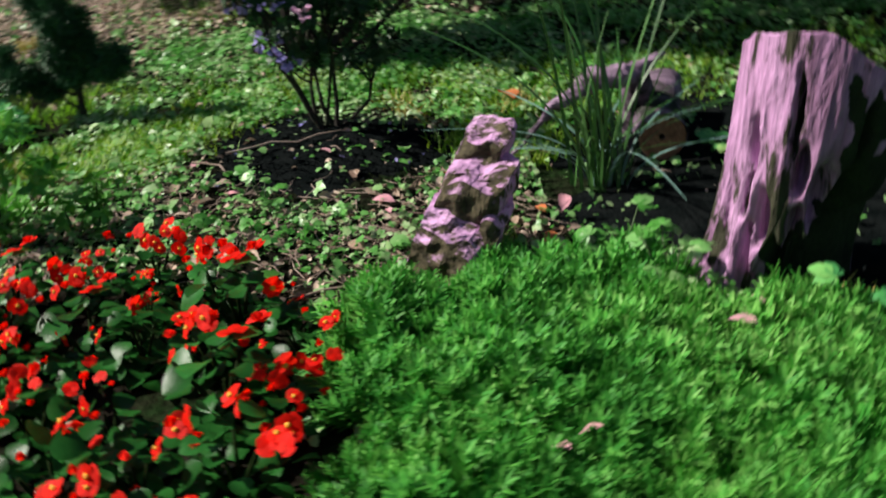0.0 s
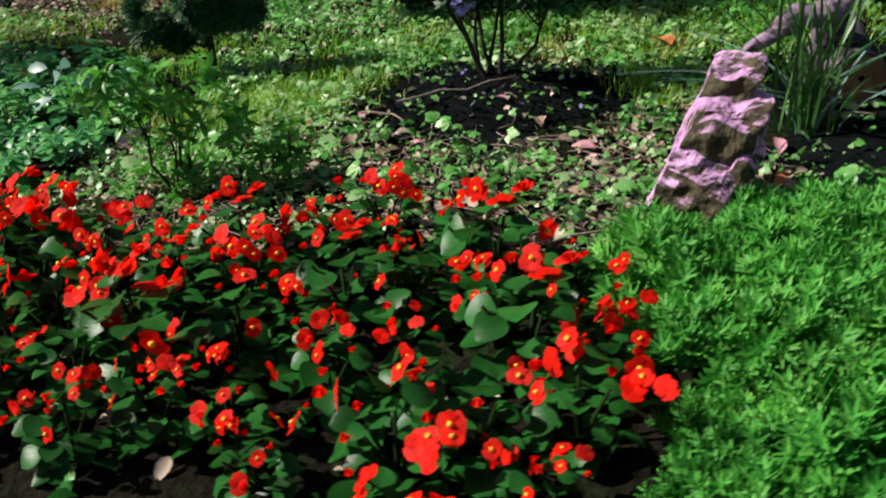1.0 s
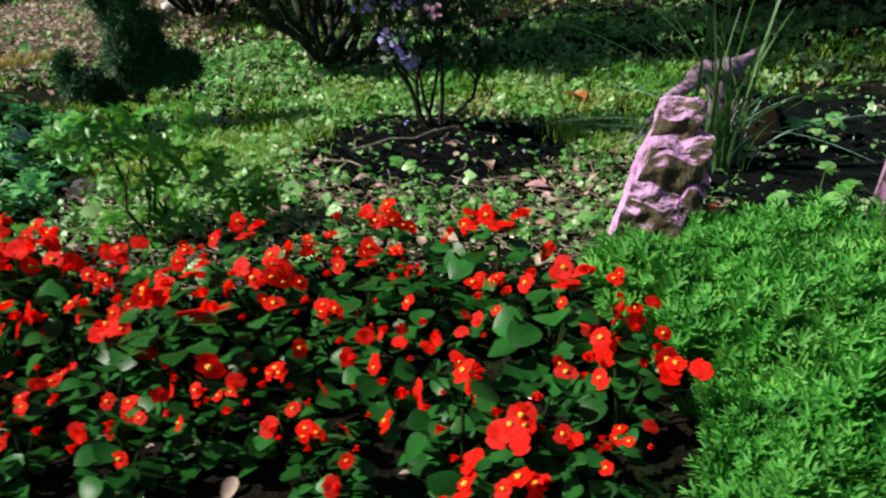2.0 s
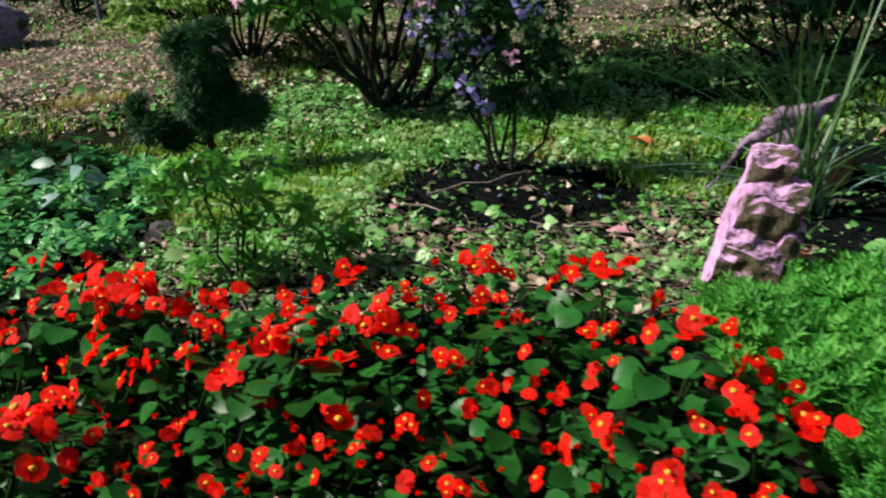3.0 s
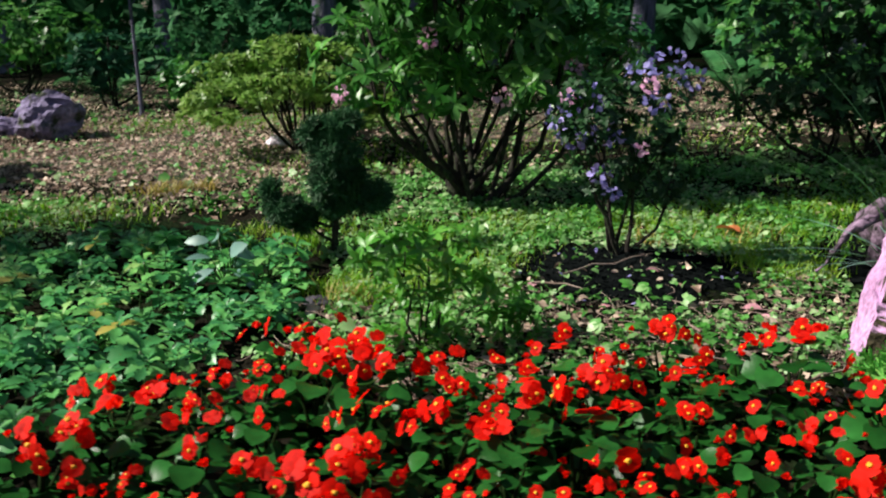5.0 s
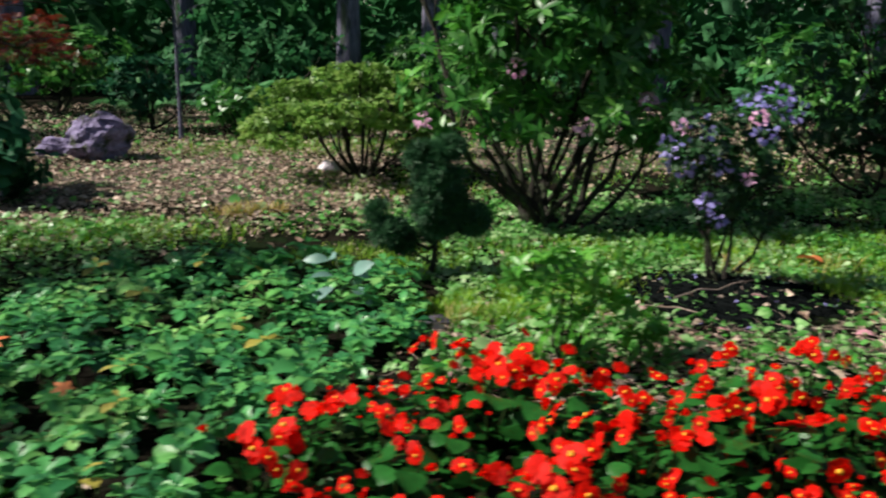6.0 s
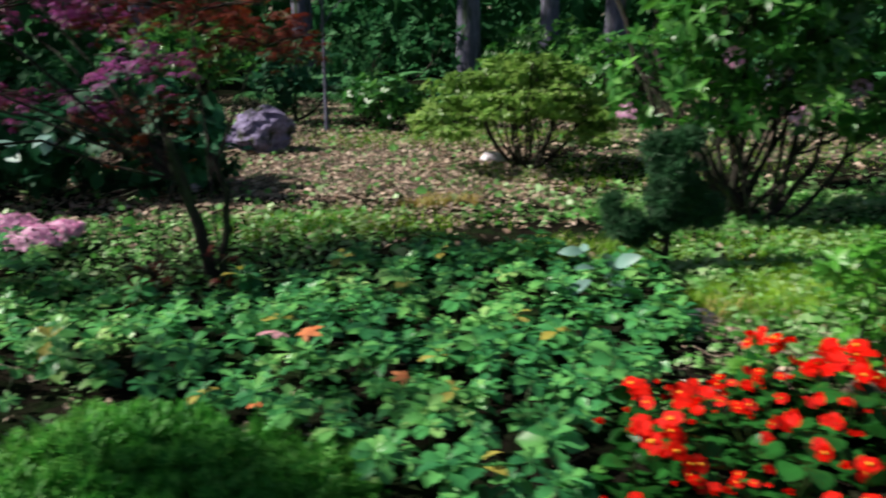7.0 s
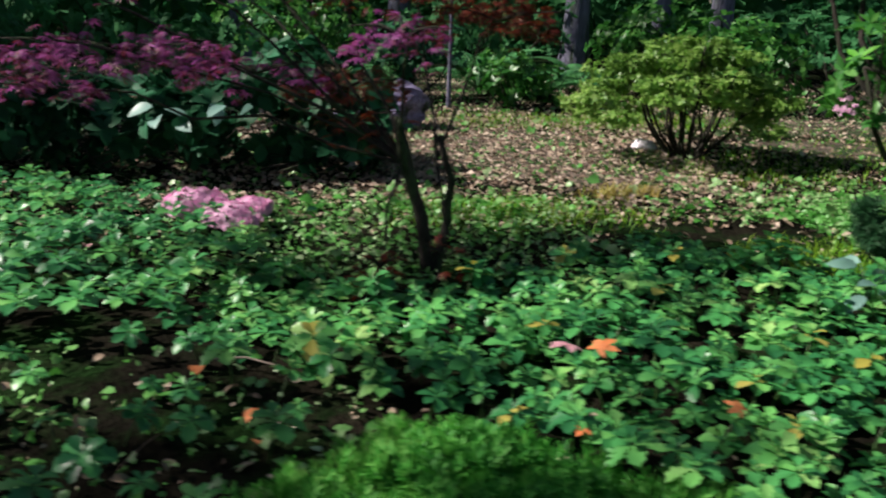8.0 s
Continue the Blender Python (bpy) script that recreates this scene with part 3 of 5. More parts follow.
def make_ledge_stone():
    """An upright stone broken into ledges that step back towards its leaning top, flush along one slanting side."""
    stone = thing("standing_stone", 0.025, 1.945, 0.0, "pinkish grey standing stone with stepped ledges, moss and painted shade in front", "stone", turn=-24)
    for x0, x1, y0, y1, z0, z1, back, side, turn in ((-0.090, 0.105, -0.095, 0.06, -0.05, 0.160, 0.50, 0.42, -4), (-0.082, 0.098, -0.028, 0.10, -0.05, 0.246, 0.56, 0.04, 2), (-0.078, 0.050, 0.048, 0.14, 0.10, 0.336, 0.52, 0.12, -3), (0.060, 0.125, -0.040, 0.07, -0.05, 0.175, 0.3, 0.4, 8), (0.030, 0.095, 0.048, 0.12, 0.15, 0.262, 0.3, 0.1, 14)):
        block = bmesh.new()
        bmesh.ops.create_cube(block, size=1.0)
        bmesh.ops.subdivide_edges(block, edges=block.edges[:], cuts=19, use_grid_fill=True)
        size, mid = Vector((x1 - x0, y1 - y0, z1 - z0)), Vector(((x0 + x1) / 2, (y0 + y1) / 2, (z0 + z1) / 2))
        spin = Matrix.Rotation(radians(turn), 3, 'Z')
        for v in block.verts:
            c = v.co.copy()
            c = c * (1 - 0.12 * (c.length / 0.87) ** 6)
            p = spin @ Vector((c.x * size.x, c.y * size.y, c.z * size.z)) + mid
            upper = max(0.0, 0.5 + c.z)
            p.z += (back * (p.y - y0) - side * (p.x - x0) + 0.016 * noise.noise(Vector((p.x * 15, p.y * 15, z1 * 9)))) * upper ** 2
            p += Vector((noise.noise(p * 8), noise.noise(p * 8 + Vector((5, 0, 0))), 0.5 * noise.noise(p * 9))) * 0.016
            p += c.normalized() * 0.008 * noise.fractal(p * 26, 1.0, 2.0, 4)
            p.y += 0.018 * noise.noise(Vector((p.x * 22, 3, p.z * 26))) * (c.y < -0.3)
            p.x += 0.30 * p.z
            p.y += 0.134 * p.z
            v.co = p
        me = bpy.data.meshes.new("ledge")
        block.to_mesh(me)
        block.free()
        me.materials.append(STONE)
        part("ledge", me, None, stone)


make_ledge_stone()


def make_stump():
    """A tall hollowed stump: smooth above, pierced by long holes, with an arch between two roots in front."""
    rows, cols = 130, 260
    holes = [(3.50, 0.375, 0.09, 0.055, 0.06), (4.10, 0.47, 0.045, 0.085, 0.035), (4.28, 0.35, 0.09, 0.05, 0.05), (3.52, 0.26, 0.07, 0.045, 0.05), (3.86, 0.215, 0.10, 0.055, 0.07), (3.66, 0.16, 0.05, 0.04, 0.04), (4.62, 0.28, 0.16, 0.08, 0.05), (5.05, 0.22, 0.25, 0.12, 0.06), (4.40, 0.20, 0.12, 0.06, 0.05), (4.95, 0.42, 0.06, 0.07, 0.03), (3.15, 0.2, 0.06, 0.06, 0.03), (1.2, 0.3, 0.2, 0.1, 0.05)]
    v = []
    for i in range(rows):
        t = i / (rows - 1)
        for th in np.linspace(0, TAU, cols, endpoint=False):
            rim = 0.645 + 0.028 * math.cos(th - 2.9) - 0.045 * math.exp(-((th - 4.95) / 0.42) ** 2) + 0.03 * math.exp(-((th - 5.75) / 0.35) ** 2) + 0.010 * noise.noise(Vector((math.cos(th) * 4, math.sin(th) * 4, 1)))
            rim -= 0.20 * (0.5 + 0.5 * math.cos(th - 1.19))
            z = -0.04 + t * (rim + 0.04)
            wood = Vector((math.cos(th) * 2.6, math.sin(th) * 2.6, z * 1.6))
            groove = noise.fractal(wood, 1.0, 2.0, 3)
            fine = noise.noise(Vector((math.cos(th) * 14, math.sin(th) * 14, z * 3)))
            low = 1 / (1 + math.exp((z - 0.38) / 0.06))
            cut = 0.0
            for a0, z0, w, h, d in holes:
                wob = 0.03 * noise.noise(Vector((a0 * 9, z * 22, 0))) + 0.35 * (z - z0)
                e = ((th - a0 + wob) / w) ** 2 + ((z - z0) / h) ** 2
                cut = max(cut, 1.7 * d / (1 + e ** 3))
            arch = 0.13 / (1 + (abs(th - 4.95) / (1.10 + 0.08 * noise.noise(Vector((z * 9, 2, 0))))) ** 8) / (1 + math.exp((z - 0.12 - 0.13 * min(1, max(0, (th - 4.1) / 0.9)) - 0.09 * noise.noise(Vector((th * 4, 7, 0)))) / 0.014))
            roots = 0.5 + 0.5 * math.cos(4 * th + 0.8)
            r = 0.150 + 0.026 * t + (0.014 + 0.030 * roots) * math.exp(-max(z, 0) / 0.10) + (0.010 + 0.014 * low) * groove + (0.0015 + 0.004 * low) * fine - max(cut, arch)
            v.append((0.02 * math.sin(3 * z) + r * math.cos(th) + 0.04 * t, r * math.sin(th), z))
    v = np.array(v)
    top = v[-cols:]
    mid = top.mean(0)
    caps = []
    for k, (f, dz) in enumerate(((0.93, 0.004), (0.75, -0.008), (0.45, -0.03), (0.08, -0.035))):
        ring = mid + (top - mid) * [f, f, 0.8 * f] + [0, 0, dz]
        caps.append(ring)
    v = np.concatenate([v] + caps)
    q = grid_quads(rows + 4, cols, True)
    # Dark moss on the right and low in front also paints the shade there.
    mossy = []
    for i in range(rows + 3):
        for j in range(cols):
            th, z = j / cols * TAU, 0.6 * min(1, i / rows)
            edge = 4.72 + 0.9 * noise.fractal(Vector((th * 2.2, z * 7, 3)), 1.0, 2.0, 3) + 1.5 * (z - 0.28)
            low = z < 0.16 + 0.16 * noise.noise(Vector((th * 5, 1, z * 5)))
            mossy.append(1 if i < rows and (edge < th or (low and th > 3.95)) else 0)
    ob = new("tree_stump", mesh_of("tree_stump", v, q, [STUMP_WOOD, MOSS_AND_SHADE], which=mossy))
    ob.matrix_world = pose(0.845, 1.80, 0)
    tagged(ob, "tall weathered pinkish grey tree stump with deep hollows", "stump")


make_stump()


def make_log():
    """A short rotten log that lies with its sawn end turned forward."""
    log = thing("log", 0.62, 2.72, 0.0, "grey weathered log lying with a brown sawn end", "log")
    pts = [(0.12, -0.12, 0.075), (0.13, 0.0, 0.085), (0.16, 0.14, 0.10), (0.2, 0.3, 0.11)]
    v, q = tube(pts, [0.08, 0.085, 0.085, 0.08], 40, False)
    v = np.array([p + 0.02 * np.array(noise.noise_vector(Vector(p) * 9)) for p in v])
    part("bark", (v, q), LOG_WOOD, log)
    a, r = np.meshgrid(np.linspace(0, TAU, 40, endpoint=False), np.linspace(0.01, 0.078, 8))
    face = np.stack([0.12 + r.ravel() * np.cos(a.ravel()), -0.128 + 0.006 * np.sin(r.ravel() * 300), 0.075 + r.ravel() * np.sin(a.ravel())], 1)
    part("sawn_end", (face, grid_quads(8, 40, True)), LOG_END, log, "round brown sawn end")
    slab = [(-0.36, -0.14, 0.06), (-0.24, -0.12, 0.20), (-0.14, -0.11, 0.265), (0.0, -0.10, 0.30), (0.11, -0.10, 0.33)]
    v, q = tube(np.stack([np.interp(np.linspace(0, 4, 26), range(5), [s[i] for s in slab]) for i in range(3)], 1), np.interp(np.linspace(0, 4, 26), range(5), [0.006, 0.017, 0.030, 0.038, 0.012]), 22)
    v = np.array([p + 0.034 * np.array(noise.noise_vector(Vector(p) * 10)) + 0.01 * np.array(noise.noise_vector(Vector(p) * 40)) for p in v])
    part("split_limb", (v, q), LOG_WOOD, log)
    v, q = tube([(0.04, -0.06, 0.28), (0.06, 0.02, 0.2), (0.08, 0.05, -0.03)], [0.04, 0.055, 0.07], 14)
    part("split_limb", (v, q), LOG_WOOD, log)


make_log()
rock("rock", -3.64, 7.15, 0.15, (0.27, 0.22, 0.22), GREY_ROCK, "purplish grey boulder on leaf-strewn soil", "rock", 4, 4, 0.3, 20)
rock("rock", -3.98, 7.3, 0.06, (0.22, 0.12, 0.10), GREY_ROCK, "low purplish grey rock beside a boulder", "rock", 9, 4, 0.3, -10)
rock("pale_stone", -1.80, 6.30, 0.035, (0.095, 0.065, 0.055), PALE_STONE, "small pale stone under an azalea", "stone", 2, 3)
# A fallen white petal, given a small rock shape.
rock("pale_stone", -3.93, 5.42, 0.02, (0.04, 0.034, 0.03), PALE_STONE, "tiny white petal on the soil, made as a stone", "stone", 5, 2)
rock("grey_stone", -1.66, 2.72, 0.015, (0.06, 0.045, 0.03), DARK_STONE, "small dark grey stone on the soil", "stone", 6, 3)


# ---- begonias ----
def begonia_shapes():
    round_leaf = leaf(6, 1.02, 0.85, 0.20, 0.30, 0.12)
    big, small = leaf(5, 1.12, 1.25, -0.12, 0.20, 0.16), leaf(4, 0.84, 1.2, -0.10, 0.12, 0.12)
    flower = joined([scatter(big, [(0, 0, 0)] * 2, [(1, 0.12, 0.20), (-1, 0.1, 0.28)], [(0, 0, 1)] * 2, [1.0, 0.92]),
                     scatter(small, [(0, 0, 0.03)] * 2, [(0.1, 1, 0.32), (-0.1, -1, 0.28)], [(0, 0, 1)] * 2, [0.86, 0.80])])
    bud = joined([scatter(leaf(4, 1.0, 0.9, 0.75, 0.1, 0.12), [(0, 0, 0)] * 3, [(0.22, 0, 1), (-0.16, 0.2, 1), (-0.16, -0.2, 1)], [(-1, 0, 0.3), (1, -0.8, 0.3), (1, 0.8, 0.3)], [1, 0.95, 0.95])])
    a, b = np.meshgrid(np.linspace(0, TAU, 8, endpoint=False), np.linspace(0.1, 2.6, 5))
    ball = np.stack([np.sin(b).ravel() * np.cos(a).ravel(), np.sin(b).ravel() * np.sin(a).ravel(), 0.8 * np.cos(b).ravel()], 1) * 0.20 + [0, 0, 0.15]
    ball *= 1 + 0.12 * rng.normal(size=(len(ball), 1))
    return (mesh_of("begonia_leaf", *round_leaf, BEGONIA_LEAF), mesh_of("flower", *flower, PETAL), mesh_of("bud", *bud, PETAL),
            mesh_of("stamen", ball, grid_quads(5, 8, True), STAMEN))


def turned(place, way, up, size):
    """The pose of a small piece: its y along way, its z near up."""
    y = Vector(way).normalized()
    x = y.cross(Vector(up)).normalized()
    z = x.cross(y)
    return Matrix.Translation(place) @ Matrix((x, y, z)).transposed().to_4x4() @ Matrix.Diagonal((size, size, size, 1))


def begonia(shapes, flowers):
    leaf_me, flower_me, bud_me, stamen_me = shapes
    plant = thing("begonia", 0, 0, 0, "bushy begonia with round glossy dark leaves and red flowers", "begonia", "begonias in the flower bed")
    for k in range(4):
        a, lean = k * 1.6 + rng.uniform(-0.4, 0.4), rng.uniform(0.25, 1.0)
        tip = np.array([math.cos(a) * 0.065 * lean, math.sin(a) * 0.065 * lean, rng.uniform(0.08, 0.125)])
        part("stem", tube([(0, 0, -0.01), tip * [0.45, 0.45, 0.5], tip], [0.005, 0.004, 0.003], 5), BEGONIA_STEM, plant)
    for k in range(17):
        a, t = k * 2.4 + rng.uniform(-0.5, 0.5), (k + 0.5) / 17
        r, z = 0.105 * math.sqrt(1 - 0.75 * t), 0.030 + 0.115 * t + rng.uniform(-0.016, 0.016)
        out = np.array([math.cos(a), math.sin(a), 0])
        ob = part("leaf", leaf_me, None, plant)
        ob.matrix_basis = turned(out * r * 0.55 + [0, 0, z], out + [0, 0, rng.uniform(-0.45, 0.45)], out * 0.35 + [0, 0, 1] + rng.normal(size=3) * 0.34, rng.uniform(0.028, 0.050))
    n = 18
    low = np.stack([rng.normal(size=n) * 0.05, rng.normal(size=n) * 0.05, rng.uniform(0.006, 0.055, n)], 1)
    part("lower_foliage", scatter(leaf(3, 0.95, 0.85, 0.22, 0.35, 0.10), low, unit(flat(n) + [0, 0, 0.15]), up_tilted(n, 0.35), rng.uniform(0.035, 0.055, n)), BEGONIA_LEAF, plant, kind="stuff")
    for k in range(flowers):
        a, t = k * 2.4 + rng.uniform(-0.6, 0.6), rng.uniform(0.05, 1.0) ** 0.6
        out = np.array([math.cos(a), math.sin(a), 0])
        at = out * 0.115 * t + [0, 0, 0.186 - 0.085 * t * t + rng.uniform(-0.012, 0.020)]
        for twin in range(1 + int(rng.uniform() < 0.65) + int(rng.uniform() < 0.38)):
            spot = at + rng.normal(size=3) * [0.026, 0.022, 0.020] * min(1, twin)
            ob = part("flower", flower_me, None, plant)
            up = out * rng.uniform(0.1, 0.8) + np.array([-0.48, -0.55, 0.76]) + rng.normal(size=3) * 0.36
            ob.matrix_basis = turned(spot, np.cross(up, rng.normal(size=3)), up, rng.uniform(0.0155, 0.025))
            if rng.uniform() < 0.72:
                part("stamen", stamen_me, None, ob, "yellow stamens")
        for twin in range(1 + int(rng.uniform() < 0.4)):
            ob = part("bud", bud_me, None, plant)
            ob.matrix_basis = turned(at + rng.normal(size=3) * [0.036, 0.036, 0.014] - [0, 0, 0.014], (1, 0, 0.2), rng.normal(size=3) * 0.4 + [0, -0.2, 1], rng.uniform(0.011, 0.018))
    return plant


def make_begonias():
    shapes = begonia_shapes()
    kinds = [begonia(shapes, n) for n in (4, 3, 5, 4, 4, 3, 4)]
    spots = packed(FLOWER_BED, 0.142, 9000, lambda x, y: (x + 1.74) ** 2 + (y - 1.55) ** 2 > 0.13 ** 2)
    used = set()
    for i, (x, y) in enumerate(spots):
        k = i % len(kinds)
        m = pose(x, y, float(height(x, y)), rng.uniform(-8, 8), rng.uniform(-8, 8), rng.uniform(-50, 50)) @ Matrix.Scale(rng.uniform(0.80, 1.2), 4)
        if k in used:
            copy_thing(kinds[k], m)
        else:
            used.add(k)
            kinds[k].matrix_basis = m


make_begonias()


# ---- evergreen ground cover in rosettes ----
def rosette_pose(k, n):
    """Six leaves in an outer whorl and the rest in an inner, steeper one."""
    inner = k >= 6
    a = (k - 6) * TAU / max(1, n - 6) + 0.4 if inner else k * TAU / 6
    out = np.array([math.cos(a), math.sin(a), 0])
    return out, 0.70 if inner else 0.10, 0.128 if inner else 0.112, 0.042 if inner else 0.062


def make_rosettes():
    shapes = [mesh_of("rosette_leaf", *leaf(8, 0.50 + 0.06 * i, 1.9, 0.38, 0.18 + 0.14 * i, 0.05, 0.20), PACHY_LEAF) for i in range(3)]
    yellow = mesh_of("yellowed_leaf", *leaf(5, 0.5, 1.5, 0.25, 0.3, 0.05, 0.09), PACHY_YELLOW)
    spots = packed(GROUND_COVER, 0.098, 20000)
    spots += packed(SPARSE_COVER, 0.155, 3000)
    spots.sort(key=lambda s: s[1])
    kinds = []
    for v in range(8):
        plant = thing("ground_cover_plant", 0, 0, 0, "evergreen ground cover plant with a rosette of toothed green leaves", "ground cover", "rosette plants in the bed")
        part("stem", tube([(0.01, 0, -0.02), (0.005, 0.004, 0.05), (0, 0, 0.118)], [0.004, 0.0035, 0.003], 5), GREEN_STEM, plant)
        n = 10
        for k in range(n):
            out, lift, z, size = rosette_pose(k, n)
            ob = part("leaf", yellow if v == 7 and k in (1, 4, 7) else shapes[(k + v) % 3], None, plant)
            ob.matrix_basis = turned(out * 0.004 + [0, 0, z], out + [0, 0, lift + rng.uniform(-0.12, 0.15)], out * -0.2 + [0, 0, 1] + rng.normal(size=3) * 0.12, size * rng.uniform(0.88, 1.18))
        kinds.append(plant)
    used = set()
    for i, (x, y) in enumerate(spots[:290]):
        k = 7 if rng.uniform() < 0.035 else i % 7
        m = pose(x, y, float(height(x, y)), rng.uniform(-6, 26), rng.uniform(-18, 18), rng.uniform(0, 360)) @ Matrix.Scale(rng.uniform(0.68, 1.14), 4)
        if k in used:
            copy_thing(kinds[k], m)
        else:
            used.add(k)
            kinds[k].matrix_basis = m
    for k in range(8):
        if k not in used:
            kinds[k].matrix_basis = pose(-2.4, 2.1, 0)
    rest = spots[290:] + packed(GROUND_COVER_FAR, 0.100, 9000)
    low = packed(GROUND_COVER, 0.115, 16000)
    ps, ws, us, ss = [], [], [], []
    for x, y, under in [(x, y, 0.0) for x, y in rest] + [(x, y, rng.uniform(0.055, 0.095)) for x, y in low]:
        grow, turn = rng.uniform(0.8, 1.3), rng.uniform(0, TAU)
        z0 = float(height(x, y)) - under
        for k in range(10):
            out, lift, z, size = rosette_pose(k, 10)
            c, s = math.cos(turn), math.sin(turn)
            out = np.array([out[0] * c - out[1] * s, out[0] * s + out[1] * c, 0])
            ps.append(np.array([x, y, z0 + z * grow]) + out * 0.004)
            ws.append(out + [0, 0, lift + rng.uniform(-0.15, 0.2)])
            us.append(out * -0.2 + [0, 0, 1] + rng.normal(size=3) * 0.25)
            ss.append(size * grow)
    v, q = scatter(leaf(5, 0.58, 1.9, 0.35, 0.28, 0.05, 0.18), np.array(ps), np.array(ws), np.array(us), np.array(ss))
    tagged(new("ground_cover", mesh_of("ground_cover", v, q, PACHY_LEAF)), "mass of evergreen ground cover with dark green leaf rosettes", "ground cover", kind="stuff")


make_rosettes()


# ---- shrubs ----
def crown_points(n, blobs, shell=0.55):
    """Points near the outside of a crown made of ellipsoids (x, y, z, rx, ry, rz), with gaps, and the way outward at each."""
    blobs = np.array(blobs, dtype=float)
    w = (blobs[:, 3] * blobs[:, 4] * blobs[:, 5]) ** 0.67
    pick = rng.choice(len(blobs), n, p=w / w.sum())
    d = around(n)
    r = rng.uniform(shell, 1.0, n) ** 0.6
    b = blobs[pick]
    p = b[:, :3] + d * b[:, 3:] * r[:, None]
    gap = np.array([noise.noise(Vector(q) * 5.5) for q in p])
    ok = gap > -0.22
    return p[ok], unit(d / b[:, 3:])[ok]


def whorls(points, outs, n, shape, size, spread, up=0.5):
    """n leaves in a whorl at each point, opening round the way outward."""
    m = len(points)
    axis = unit(outs * 0.7 + np.array([0, 0, up]) + rng.normal(size=(m, 3)) * 0.35)
    side = unit(np.cross(axis, rng.normal(size=(m, 3))))
    other = np.cross(axis, side)
    ps, ws, us, ss = [], [], [], []
    for k in range(n):
        a = k / n * TAU + rng.uniform(-0.35, 0.35, m)
        w = side * np.cos(a)[:, None] + other * np.sin(a)[:, None] + axis * rng.uniform(0.0, spread, m)[:, None]
        ps.append(points)
        ws.append(w)
        us.append(axis + rng.normal(size=(m, 3)) * 0.2)
        ss.append(size * rng.uniform(0.65, 1.2, m))
    return scatter(shape, np.concatenate(ps), np.concatenate(ws), np.concatenate(us), np.concatenate(ss))


def bent(a, b, bow, n=6):
    a, b = np.array(a, dtype=float), np.array(b, dtype=float)
    t = np.linspace(0, 1, n)[:, None]
    side = np.array([bow[0], bow[1], bow[2]])
    wob = rng.normal(size=(n, 3)) * 0.012 * np.linalg.norm(b - a)
    wob[0] = 0
    return a + (b - a) * t + side * np.sin(math.pi * t) + wob


def shrub(name, label, category, x, y, blobs, stems, leaf_shape, per_whorl, leaf_size, count, mats, stem_r=0.012, foot=0.06, group="", flare=1.0):
    """A shrub: stems that fork from one foot into the crown's parts, and whorls of leaves round the crown. blobs: ellipsoids about the foot."""
    plant = thing(name, x, y, float(height(x, y)), label, category, group)
    ends = [blobs[i % len(blobs)] for i in range(stems)]
    for i, b in enumerate(ends):
        a = i * 2.4
        base = (math.cos(a) * foot * rng.uniform(0.3, 1), math.sin(a) * foot * rng.uniform(0.3, 1), -0.02)
        fork = np.array(b[:3]) + around(1)[0] * np.array(b[3:]) * 0.45 - [0, 0, b[5] * 0.25]
        out = np.array([fork[0], fork[1], 0]) * 0.18 * flare
        main = bent(base, fork, (out[0], out[1], -0.04), 7)
        tubes = [tube(main, np.linspace(stem_r * rng.uniform(0.7, 1.2), stem_r * 0.45, 7), 7)]
        for j in range(4):
            tip = np.array(b[:3]) + around(1)[0] * np.array(b[3:]) * 0.85
            start = main[4 + j % 3]
            tubes.append(tube(bent(start, tip, (0, 0, -0.03), 5), np.linspace(stem_r * 0.42, stem_r * 0.15, 5), 5))
        part("stem", joined(tubes), BARK, plant)
    shares = [(m, s) for m, s in mats]
    for m, s in shares:
        p, o = crown_points(int(count * s), blobs)
        part("foliage", whorls(p, o, per_whorl, leaf_shape, leaf_size, 0.7), m, plant)
    return plant


def hydrangea_extra(plant):
    me = mesh_of("pale_leaf", *leaf(5, 0.6, 0.9, 0.2, 0.35, 0.03), PALE_BLUE_LEAF)
    for k in range(9):
        ob = part("pale_leaf", me, None, plant, "pale bluish green leaf")
        ob.matrix_basis = turned(rng.normal(size=3) * [0.16, 0.08, 0.04] + [-0.05, -0.42, 0.40], rng.normal(size=3) * [1, 0.6, 0.2] + [0, -0.5, -0.1], rng.normal(size=3) * 0.4 + [0, 0, 1], rng.uniform(0.10, 0.15))


